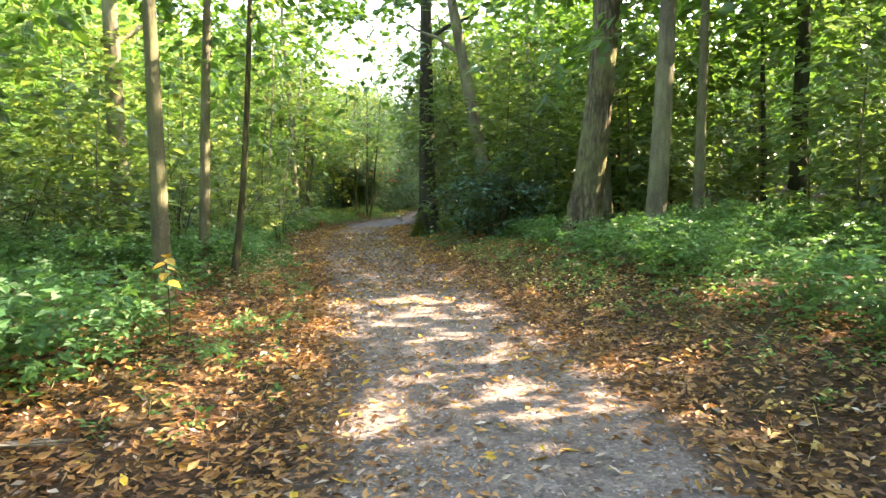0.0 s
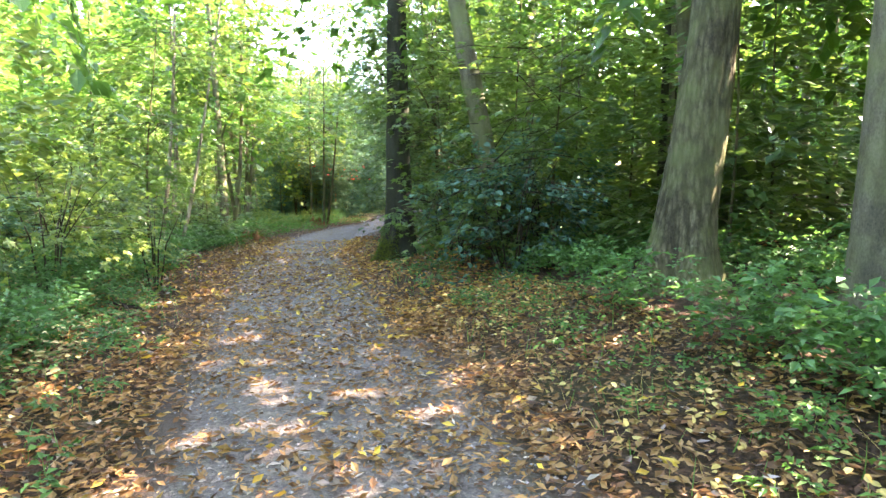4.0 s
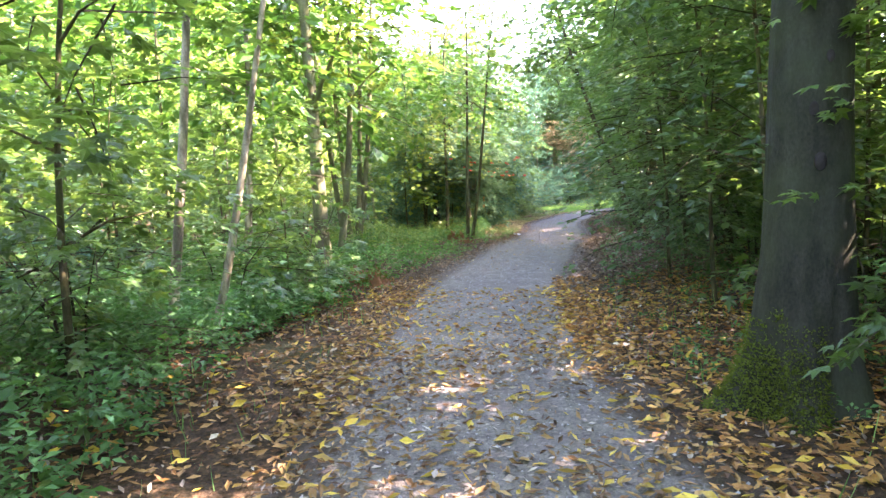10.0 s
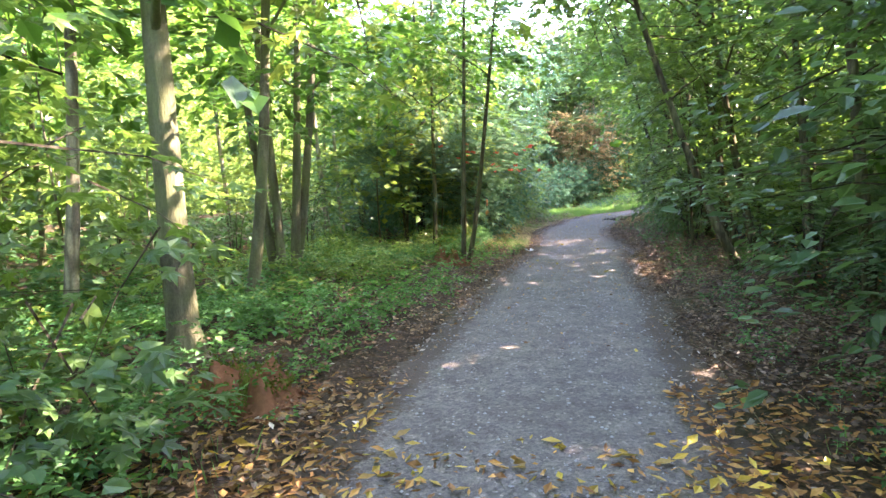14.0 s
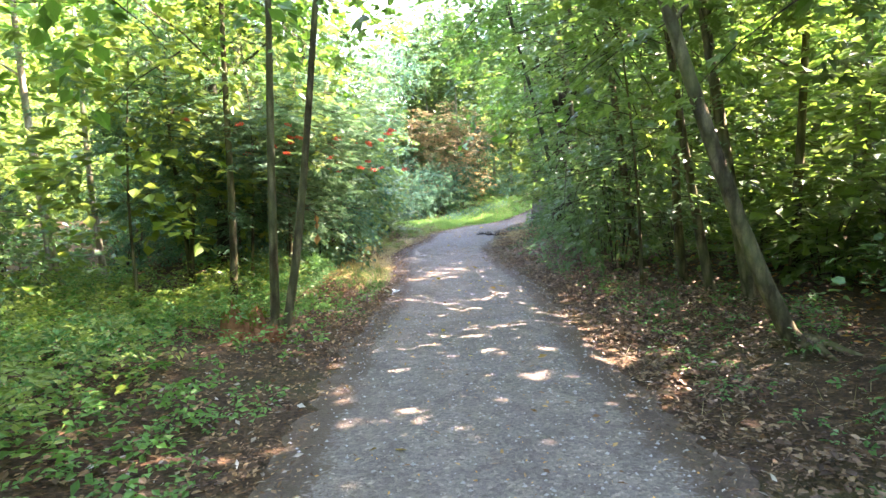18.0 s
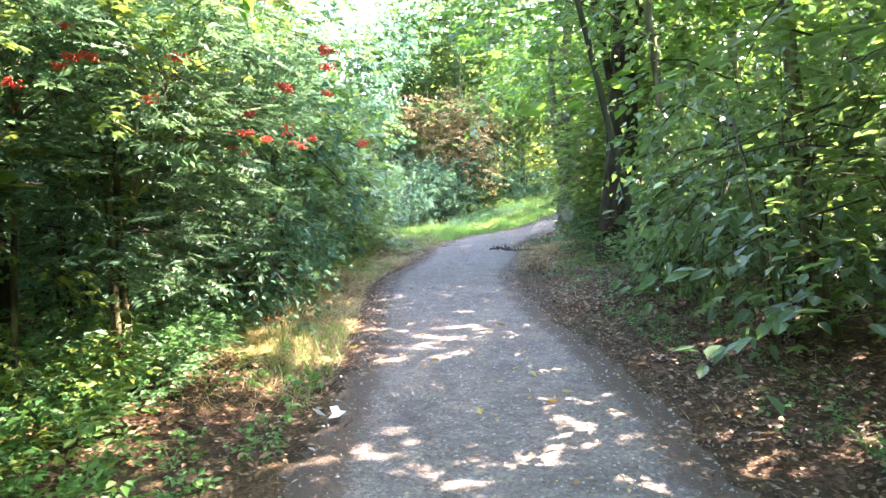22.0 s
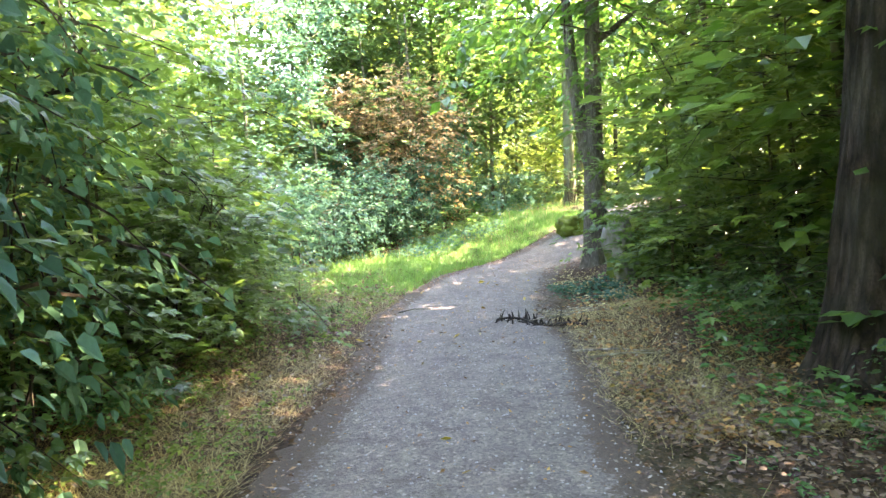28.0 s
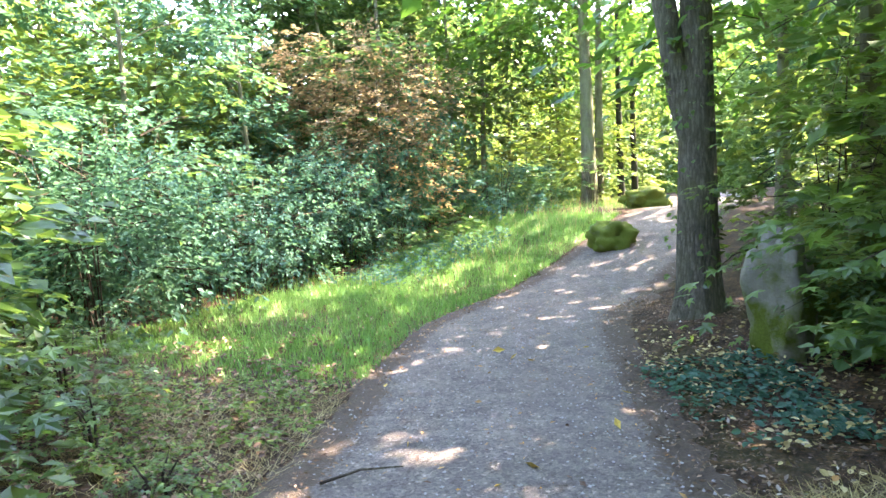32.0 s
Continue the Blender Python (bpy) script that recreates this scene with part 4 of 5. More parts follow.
for x, y, s in filled(-2, 9, 16, 31, 1.9, lambda x, y, s: s > 2.9 + 1.3 * (y > 26), 32):
    sapling(x, y, pick.uniform(4, 6.5), "young maple with dark green leaves over the path edge", pick.choice((UNDER, BEECHY, UNDER)), radius=0.035, lean=(-0.10 if s < 3.5 else 0, 0), low=0.24, crowns=5, wide=1.1)
for x, y, s in filled(0, 10, 31, 49, 1.85, lambda x, y, s: s > 2.9 + 1.2 * (y > 36) + 1.3 * (y < 34), 33):
    sapling(x, y, pick.uniform(4, 6.5), "young maple with dense dark green leaves", pick.choice((UNDER, BEECHY, UNDER)), radius=0.035, lean=(-0.10 if s < 3.5 else 0, 0), low=0.22, crowns=5, wide=1.15)
for x, y, s in filled(3, 14, 49, 58, 1.8, lambda x, y, s: s > 3.0, 34):
    sapling(x, y, pick.uniform(3, 5), "young maple with dark green leaves", pick.choice((BEECHY, UNDER)), low=0.12, crowns=4)
for x, y, s in filled(9, 24, 56, 76, 2.8, lambda x, y, s: abs(s) > 2.6, 35):
    sapling(x, y, pick.uniform(3.5, 6.5), "young tree up the slope, mostly painted sunlit green", pick.choice((SUN_TINTED, SUN_TINTED, UNDER)), low=0.2, crowns=4, wide=1.2)
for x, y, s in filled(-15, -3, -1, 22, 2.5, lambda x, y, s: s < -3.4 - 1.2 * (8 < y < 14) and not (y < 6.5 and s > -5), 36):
    sapling(x, y, pick.uniform(3, 6), "young maple, some leaves painted sunlit yellow-green", pick.choice((SUN_TINTED, UNDER, BEECHY)), low=0.2, crowns=4, bark=pick.choice((BARK_YOUNG, BARK_PALE)))
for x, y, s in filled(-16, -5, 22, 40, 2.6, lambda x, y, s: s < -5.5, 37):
    sapling(x, y, pick.uniform(3, 6), "young tree in the light with thin stems", pick.choice((SUN_TINTED, BEECHY, UNDER)), low=0.2, crowns=4, stems=2, bark=pick.choice((BARK_YOUNG, BARK_PALE)))
sapling(-5.1, 18.2, 5.0, "thin crooked sapling with large leaves", UNDER, radius=0.035, lean=(0.05, 0), low=0.3, crowns=4)
sapling(-5.6, 23.3, 3.2, "thin straight sapling with leafy sprays", UNDER, radius=0.018, low=0.35, crowns=3)

# shrubs
for x, y, s in filled(-10, -2.5, 8, 24, 1.9, lambda x, y, s: s < -2.7 - 1.9 * (y < 13.5), 41):
    shrub(x, y, pick.uniform(0.8, 1.1), pick.uniform(1.0, 1.9), "leafy green shrub at the edge of the wood", pick.choice((DARKSHRUB, SHRUBBY, DARKSHRUB)), clumps=3)
for x, y, s in filled(-13, -4, 24, 41, 2.3, lambda x, y, s: s < -5.2, 42):
    shrub(x, y, pick.uniform(0.8, 1.2), pick.uniform(1.2, 2.2), "dark leafy shrub under thin trees", DARKSHRUB)
for x, y, s in filled(0, 8, 19, 50, 1.75, lambda x, y, s: s > 3.0 and not (49 < y and s < 3.4), 43):
    shrub(x, y, pick.uniform(0.7, 1.1), pick.uniform(0.9, 1.8), "dark green shrub in the shade", DARKSHRUB)
for x, y, s in filled(-8, 2, 36.5, 50, 1.45, lambda x, y, s: s < -2.6 - 1.3 * (y < 40) and y < 49.5 and y > 38, 44):
    shrub(x, y, pick.uniform(0.9, 1.3), pick.uniform(1.8, 3.0), "dense bluish-green shrub beside the path", pick.choice((SHRUBBY, SHRUBBY, DARKSHRUB)) if y < 42 else pick.choice((DARKSHRUB, DARKSHRUB, UNDER)), stems=6, clumps=3)
for x, y, s in filled(-12, 4, 49, 72, 2.0, lambda x, y, s: s < -4.4 - 1.2 * (y > 54), 45):
    shrub(x, y, pick.uniform(1.1, 1.5), pick.uniform(2.4, 4.0), "bluish-green shrub behind the grass verge", pick.choice((SHRUBBY, SHRUBBY, SHRUBBY, DARKSHRUB)), stems=6, clumps=3)
for x, y, s in filled(2, 9, 61, 76, 2.0, lambda x, y, s: s < -2.5 and s > -13, 46):
    shrub(x, y, pick.uniform(1.0, 1.4), pick.uniform(1.4, 2.6), "light green shrub on the slope", pick.choice((DARKSHRUB, SHRUBBY)), stems=6, clumps=2)
for x, y, s in filled(-14, 6, 55, 76, 2.9, lambda x, y, s: s < -7, 47):
    sapling(x, y, pick.uniform(4, 6.5), "light green tree behind the shrubs", pick.choice((SUN_TINTED, BEECHY, BEECHY)), low=0.3, crowns=4, wide=1.3)
for x, y, h in ((-7.5, 52, 9), (-10, 49, 9), (-8.5, 57, 10), (-11.5, 55, 10), (-7.6, 62, 10.5), (-10.5, 64, 11), (-6.6, 68, 10.5), (-13, 60, 11), (-9, 70, 12), (-0.2, 69.5, 12), (1.6, 73, 14), (5.4, 68.5, 13), (7.4, 73, 14), (-1.6, 74, 10), (0.8, 66.8, 11), (2.6, 68.8, 13), (3.6, 76, 12), (10, 76, 12), (-13, 68, 12), (-3.6, 66, 6.0), (-4.6, 72, 7.0), (-5.6, 43.0, 8), (-5.4, 46.6, 8), (-5.6, 50, 8), (-6.4, 56, 8), (-6.8, 47, 7.5), (-8.2, 44.5, 8), (-9, 53.5, 10), (-6.2, 64.5, 9.5), (-12, 51, 10), (0.6, 76, 12), (3.2, 71, 10.5), (10.5, 71, 11), (13.5, 75, 12), (16.5, 71, 11), ):
    tree(x, y, h, 0.10, BARK_GREY, "light green tree closing the view", name="tree", low=0.28, limbs=7, crowns=7, spread=1.4, kind=(pick.choice((SUN_TINTED, BEECHY, BEECHY)), BEECHY)[40 < y < 54], scale=1.3, bend=0.2, group="trees behind the shrubs")
for x, y, w, h in ((-3.9, 39.6, 1.0, 2.2), (-3.6, 41.4, 0.95, 2.2), (-5.2, 38.6, 1.0, 2.2), (-4.6, 40.6, 1.1, 2.8)):
    shrub(x, y, w, h, "dense green shrub with broad leaves beside the path", SHRUBBY if y < 40.6 else DARKSHRUB, stems=5, clumps=4)
for x, y, h in ((3.9, 46.6, 4.4), (4.6, 48.0, 4.8), (5.3, 49.7, 4.6), (4.2, 45.5, 5.0), (6.0, 48.6, 5.4), (6.2, 52.6, 4.2)):
    sapling(x, y, h, "young maple with drooping sprays above the straw mound", pick.choice((UNDER, SUN_TINTED)), radius=0.03, lean=(-0.05, 0), low=0.36, crowns=5, wide=1.05)
for x, y, w, h in ((-2.5, 50.9, 0.7, 0.9), (-3.1, 52.2, 0.8, 1.1), (-2.6, 48.6, 0.6, 0.8), (-1.7, 51.2, 0.45, 0.55), (-2.2, 52.3, 0.6, 0.8), (-2.9, 53.3, 0.7, 1.0), (-1.15, 50.3, 0.28, 0.32)):
    shrub(x, y, w, h, "low bright green maple bush on the verge", UNDER, stems=4, clumps=2)
for x, y, h in ((-3.5, 42.8, 4.8), (-4.0, 44.4, 5.2), (-3.2, 46.2, 4.4), (-4.6, 43.4, 5.6), (-4.2, 41.8, 5.0)):
    sapling(x, y, h, "young maple with dense green leaves over a hollow", UNDER, low=0.2, crowns=6, wide=1.05)
for x, y, w, h in ((1.7, 37.4, 1.2, 3.2), (2.1, 39.2, 1.0, 2.8)):
    shrub(x, y, w, h, "large dark evergreen-looking shrub bulging to the path", DARKSHRUB, stems=6, clumps=4)
for x, y, h in ((-3.6, 51.0, 3.6), (-3.1, 49.6, 2.6), (-4.3, 53.0, 3.4)):
    sapling(x, y, h, "young maple with fresh green leaves by the verge", UNDER, low=0.1, crowns=5, lean=(0.03, 0))
for x, y, w, h in ((-2.7, 55.2, 1.2, 2.2), (-3.3, 56.4, 1.3, 3.2), (-1.9, 57.4, 1.2, 2.6), (-1.0, 59.4, 1.2, 2.7), (0.1, 61.3, 1.2, 2.6), (1.2, 63.0, 1.2, 2.6)):
    shrub(x, y, w, h, "bluish-green shrub at the edge of the grass", SHRUBBY, stems=5, clumps=4)
shrub(4.9, 50.1, 0.9, 1.3, "leafy shrub hanging over mossy rocks", UNDER)
shrub(4.75, 50.5, 0.75, 1.5, "dark leafy shrub hanging over mossy rocks", DARKSHRUB, clumps=3)
shrub(5.2, 52.0, 1.0, 2.2, "leafy shrub hanging over mossy rocks", UNDER)
for x, y, h in ((-4.7, 36.6, 4.6), (-6.0, 35.2, 5.0), (-5.3, 38.6, 5.0)):
    sapling(x, y, h, "young maple with large leaves in the light", SUN_TINTED, low=0.45, crowns=4)
for x, y, h in ((-3.6, 47.4, 4.2), (-4.4, 49.0, 4.4), (-5.0, 50.6, 4.0)):
    sapling(x, y, h, "young maple with fresh green leaves by the verge", UNDER, low=0.12, crowns=5, lean=(0.05, 0))
for x, y, w, h in ((-4.4, 13.6, 0.9, 1.7), (-3.9, 15.4, 0.8, 1.4), (-5.2, 15.6, 1.0, 2.0), (-5.0, 12.0, 0.9, 1.9)):
    shrub(x, y, w, h, "leafy shrub with large light green leaves", pick.choice((SUN_TINTED, UNDER)), clumps=2)
shrub(1.3, 15.3, 1.2, 2.1, "greyish-green shrub with hanging sprays round a bent tree", SHRUBBY, stems=6, clumps=3)
sapling(0.55, 17.7, 3.6, "young maple with blue-green sprays beside a dark trunk", UNDER, radius=0.025, lean=(-0.04, 0), low=0.2, crowns=5, wide=0.9)
shrub(0.75, 16.5, 0.8, 1.7, "leafy maple shrub beside a dark trunk", UNDER, stems=5, clumps=3)
shrub(2.0, 16.3, 1.3, 2.2, "leafy shrub at the foot of a bent tree", UNDER, stems=6, clumps=2)


def rowan(x, y, height, seed, berries):
    """A rowan whose boughs hang towards the path, with flat bunches of berries among the leaves."""
    r = random.Random(seed)
    ob = sapling(x, y, height, "rowan tree with pinnate leaves and bunches of red berries", ROWANY, radius=0.05, lean=(0.10, -0.02), low=0.55, crowns=5, wide=1.1, stems=2, name="rowan_tree", group="rowans")
    ground_z = at_ground(x, y)
    for n in range(5):
        a = -0.9 + 0.45 * n
        tip = np.array([1.15 * math.cos(a), 1.15 * math.sin(a), 2.3 + 0.25 * (n % 3)])
        part("branch", mesh_of("branch", *tube([(0.1, 0, 1.5), tip * [0.5, 0.5, 0.95], tip], [0.016, 0.011, 0.004], 5), BARK_GREY, True), ob)
        ROWANY.put(ob, tip + [0.05, 0, 0.05], r, r.uniform(0.55, 0.7), r.uniform(0.45, 0.6))
    for _ in range(berries):
        a, k = r.uniform(-1.5, 1.3), r.uniform(0.9, 1.95)
        m = pose(k * math.cos(a), k * math.sin(a), r.uniform(1.95, 2.85), r.uniform(-20, 20), r.uniform(-20, 20), r.uniform(0, 360))
        tagged(part("berry_bunch", BERRIES, ob, m @ Matrix.Scale(r.uniform(0.75, 1.15), 4), "flat bunch of red berries"), kind="stuff")


def ball(radius, rings=3, sides=5):
    v, t = [(0, 0, radius)], []
    for i in range(1, rings):
        a = math.pi * i / rings
        v += [(radius * math.sin(a) * math.cos(6.283 * j / sides), radius * math.sin(a) * math.sin(6.283 * j / sides), radius * math.cos(a)) for j in range(sides)]
    v.append((0, 0, -radius))
    for j in range(sides):
        k = (j + 1) % sides
        t.append((0, 1 + j, 1 + k))
        for i in range(rings - 2):
            p = 1 + i * sides
            t += [(p + j, p + sides + j, p + sides + k), (p + j, p + sides + k, p + k)]
        p = 1 + (rings - 2) * sides
        t.append((p + k, p + j, len(v) - 1))
    return np.array(v, float), np.array(t)


cluster = []
for _ in range(52):
    v, t = ball(0.009)
    cluster.append((v + rs.randn(3) * [0.030, 0.030, 0.012], t))
BERRIES = mesh_of("berry_bunch", *joined(cluster), BERRY, True)
for x, y, h, k, n in ((-4.1, 37.0, 3.9, 1, 20), (-4.5, 38.6, 4.4, 2, 14), (-5.6, 36.3, 4.6, 4, 8)):
    rowan(x, y, h, k, n)


def rusty_tree(x, y, h):
    sapling(x, y, h, "tree with rusty brown withered leaves", RUST, radius=0.07, low=0.35, crowns=4, wide=1.1, name="withered_tree", group="withered trees")


# Added tree that blocks the sun over this stretch and the left bank.
tree(5.4, 30.9, 9.0, 0.15, BARK_GREY, "tall leafy tree added to shade the path", low=0.45, limbs=6, crowns=6, spread=2.4, group="forest trees")
for x, y, w, h in ((-3.8, 43.2, 1.25, 4.2), (-3.5, 45.2, 1.1, 3.6)):
    shrub(x, y, w, h, "tall bluish-green shrub with hanging boughs", SHRUBBY, stems=6, clumps=4)
sapling(-2.75, 48.5, 3.3, "young maple with large leaves hanging over the verge", UNDER, low=0.3, crowns=5, lean=(0.06, 0), wide=0.95)
rusty_tree(1.0, 64.5, 6.2)
rusty_tree(3.0, 66.0, 6.0)
rusty_tree(0.2, 66.5, 6.0)
rusty_tree(2.2, 63.6, 4.6)

# ---- low growth, litter and grass along the path ----


def field(y0, y1, s0, s1, per_m2, seed):
    """Even scatter on a strip beside the path: s0 to s1 metres off its middle."""
    r = np.random.RandomState(seed)
    k = np.where((MIDDLE[:, 1] >= y0) & (MIDDLE[:, 1] <= y1))[0]
    n = int((y1 - y0) * abs(s1 - s0) * per_m2)
    i = r.choice(k, n)
    s = s0 + (s1 - s0) * r.rand(n)
    xy = MIDDLE[i] + AHEAD[i] * (r.rand(n, 1) - 0.5) * 0.3 + RIGHT[i] * s[:, None]
    return r, np.concatenate([xy, ground(xy[:, 0], xy[:, 1])[:, None]], 1), s


def herbs(name, label, y0, y1, s0, s1, per_m2, h0, h1, leaf, material, shape, seed, per=7):
    """Knee-high plants: whorls of leaves on short stalks."""
    r, at, s = field(y0, y1, s0, s1, per_m2, seed)
    patch = wave(at[:, 0] * 0.9, at[:, 1] * 0.9)
    at = at[patch + r.randn(len(at)) * 0.35 > -0.3]
    n = len(at)
    h = h0 + (h1 - h0) * r.rand(n) * (0.6 + 0.4 * wave(at[:, 0], at[:, 1]))
    k = np.repeat(np.arange(n), per)
    f = r.rand(len(k)) ** 0.6
    a = r.rand(len(k)) * 6.283
    lean = r.randn(n, 2) * 0.2
    d = np.stack([np.cos(a), np.sin(a), r.randn(len(k)) * 0.25 + 0.1], 1)
    place = at[k] + np.stack([lean[k, 0] * h[k] * f, lean[k, 1] * h[k] * f, h[k] * f], 1) + d * [1, 1, 0.3] * (0.03 + 0.05 * r.rand(len(k)))[:, None]
    size = leaf * (0.6 + 0.7 * r.rand(len(k)))
    green = leaves(shape, place, d, np.array([0, 0, 1.0]) + r.randn(len(k), 3) * 0.35, size, size * 0.68)
    ob = single(name, mesh_of(name, *green, material), label, "undergrowth", "stuff")
    return ob


def litter(name, label, y0, y1, s0, s1, per_m2, leaf, material, seed, lift=0.012, fade=0.0, gap=-0.5):
    r, at, s = field(y0, y1, s0, s1, per_m2, seed)
    if fade:
        keep = r.rand(len(at)) < np.exp(-np.maximum(0, half_at(at[:, 1]) - np.abs(s)) * fade)
        at = at[keep]
    at = at[wave(at[:, 0] * 1.3, at[:, 1] * 1.3) + r.randn(len(at)) * 0.6 > gap]
    n = len(at)
    on = np.abs(off_path(at[:, 0], at[:, 1])) < half_at(at[:, 1]) + 0.1
    at[:, 2] += np.where(on, 0.040, 0.004) + r.rand(n) * lift
    a = r.rand(n) * 6.283
    size = leaf * (0.5 + 0.9 * r.rand(n))
    d = np.stack([np.cos(a), np.sin(a), r.randn(n) * 0.22], 1)
    single(name, mesh_of(name, *leaves("curl" if 0.062 < leaf < 0.15 else "fold", at, d, np.array([0, 0, 1.0]) + r.randn(n, 3) * 0.42, size, size * (0.32 + 0.3 * r.rand(n))), material), label, "fallen leaves", "stuff")


def blades(name, label, y0, y1, s0, s1, per_m2, h0, h1, material, seed, flat=0.35, gap=-0.35, broad=1.0, slant=0.0):
    r, at, s = field(y0, y1, s0, s1, per_m2, seed)
    keep = wave(at[:, 0] * 1.1, at[:, 1] * 1.1) + r.randn(len(at)) * 0.4 > gap
    if slant:
        keep &= at[:, 1] > y0 + slant * (-s - 1.1) + 0.25 * r.randn(len(at))
    at = at[keep]
    n = len(at)
    a = r.rand(n) * 6.283
    d = np.stack([np.cos(a) * flat, np.sin(a) * flat, np.ones(n)], 1) + r.randn(n, 3) * [0.15, 0.15, 0.05]
    size = h0 + (h1 - h0) * r.rand(n)
    up = np.stack([-np.cos(a), -np.sin(a), np.full(n, 0.3)], 1)
    single(name, mesh_of(name, *leaves("blade", at, d, up, size, (0.0022 + 0.0025 * r.rand(n)) if flat > 1 else broad * (0.005 + 0.005 * r.rand(n))), material), label, "grass", "stuff")


# fallen leaves: rusty brown at first, yellow and tan round the large dark tree, few further on
litter("leaf_litter", "rusty brown fallen leaves on the bank", -3, 12, -3.8, -1.12, 520, 0.070, LITTER, 61, 0.07, gap=-1.1)
litter("leaf_litter", "rusty brown fallen leaves on the path edge", -3, 13, 1.05, 3.2, 520, 0.070, LITTER, 62, 0.07, gap=-1.1)
litter("leaf_litter", "brown leaf crumbs strewn over the gravel", -3, 13, -1.35, 1.35, 420, 0.056, LITTER, 63, 0.014, 0.5)
litter("leaf_litter", "rusty brown leaves drifted over the gravel", -3, 7.2, 0.5, 1.3, 330, 0.068, LITTER, 96, 0.04, 0.8)
litter("leaf_litter", "rusty brown leaves drifted over the gravel", -3, 7.2, -1.35, -0.85, 330, 0.068, LITTER, 97, 0.04, 0.8)
litter("leaf_litter", "pale dry leaves strewn over the gravel", -3, 20.5, -1.2, 1.2, 75, 0.06, PALE, 64, 0.012)
litter("leaf_litter", "pale dry leaves on the banks", -3, 26, 1.0, 3.0, 40, 0.07, PALE, 77, 0.05)
litter("leaf_litter", "pale dry leaves on the banks", -3, 26, -3.4, -1.0, 40, 0.07, PALE, 78, 0.05)
litter("leaf_litter", "brown fallen leaves at the path edge", 12, 25, -2.6, -1.0, 380, 0.072, LITTER, 65, 0.05)
litter("leaf_litter", "brown fallen leaves below a large tree", 12, 25, 0.9, 3.0, 420, 0.072, LITTER, 66, 0.05)
litter("yellow_leaf_litter", "yellow fallen leaves on the path", 13, 24, -1.4, 1.4, 44, 0.092, YELLOW, 67, 0.02)
litter("yellow_leaf_litter", "few yellow fallen leaves on the gravel", 3, 13, -1.4, 1.4, 8, 0.085, YELLOW, 90, 0.02)
litter("yellow_leaf_litter", "yellow fallen leaves at the path edge", 12, 24, 0.7, 3.0, 60, 0.085, YELLOW, 68, 0.05)
litter("yellow_leaf_litter", "yellow fallen leaves at the path edge", 12, 25, -2.8, -0.9, 42, 0.085, YELLOW, 69, 0.05)
litter("yellow_leaf_litter", "ochre leaves among the rusty ones", -3, 12, -3.2, 2.8, 9, 0.09, YELLOW, 79, 0.05)
litter("leaf_litter", "brown leaves strewn over the gravel", 9, 20.5, -1.35, 1.35, 430, 0.068, LITTER, 70, 0.02, 0.3)
litter("leaf_litter", "scattered brown leaves on the gravel", 20.2, 23.8, -1.35, 1.35, 250, 0.068, LITTER, 93, 0.02, 0.6)
litter("leaf_litter", "brown crumbs of leaves along the path", 25, 56, -3.4, -1.0, 260, 0.045, CRUMBS, 71, 0.03)
litter("leaf_litter", "brown crumbs of leaves along the path", 25, 56, 1.05, 3.2, 380, 0.042, CRUMBS, 72, 0.03)
litter("leaf_litter", "pale dry leaves along the shady edge", 26, 54, 1.0, 2.8, 45, 0.045, PALE, 73, 0.03)
litter("leaf_litter", "pale dry leaves along the verge", 26, 50, -2.8, -0.95, 30, 0.06, PALE, 80, 0.03)
litter("leaf_litter", "dark leaf crumbs along the worn path edge", 20, 58, -1.6, -0.95, 300, 0.03, CRUMBS, 94, 0.012, 2.5)
litter("leaf_litter", "dark leaf crumbs along the worn path edge", 20, 58, 0.95, 1.6, 340, 0.03, CRUMBS, 95, 0.012, 2.5)
litter("leaf_litter", "few dry leaves on the gravel", 26, 56, -1.1, 1.1, 14, 0.05, LITTER, 74, 0.01)
litter("leaf_litter", "dark crumbs on the gravel", 26, 58, -1.1, 1.1, 40, 0.022, LITTER, 81, 0.004)
litter("yellow_leaf_litter", "few large yellow leaves on the gravel", 26, 54, -1.3, 1.4, 0.8, 0.11, YELLOW, 75, 0.01)
litter("leaf_litter", "brown leaves on the forest floor", 0, 50, 3.2, 9.0, 30, 0.09, LITTER, 76, 0.03)

r, at, s = field(-2, 60, -1.25, 1.25, 75, 301)
size = 0.006 + 0.010 * r.rand(len(at)) ** 2
gem = np.array([(1, 0, 0), (-1, 0, 0), (0, 1, 0), (0, -1, 0), (0, 0, 0.8)], float)
faces = np.array([(0, 2, 4), (2, 1, 4), (1, 3, 4), (3, 0, 4)])
stone = at[:, None] + [0, 0, 0.040] + gem[None] * size[:, None, None] * (0.7 + 0.6 * r.rand(len(at), 5, 1))
single("pebbles", mesh_of("pebbles", stone.reshape(-1, 3), (faces[None] + (np.arange(len(at)) * 5)[:, None, None]).reshape(-1, 3), PEBBLE), "small loose pebbles on the gravel path", "pebbles", "stuff")

# green undergrowth
herbs("undergrowth", "green plants under the big trees", 12, 17, 3.0, 6.5, 36, 0.2, 0.7, 0.165, HERB, "trifoliate", 125, per=8)
herbs("undergrowth", "few green plants in the litter", 12, 17, 1.7, 3.0, 16, 0.06, 0.3, 0.10, HERB, "trifoliate", 126)
herbs("undergrowth", "green knee-high undergrowth on the bank", -2, 12, 2.65, 6.5, 46, 0.4, 1.0, 0.175, HERB, "trifoliate", 81, per=9)
herbs("undergrowth", "scattered low plants at the path edge", -2, 12, 1.8, 2.9, 15, 0.08, 0.42, 0.11, HERB, "trifoliate", 82)
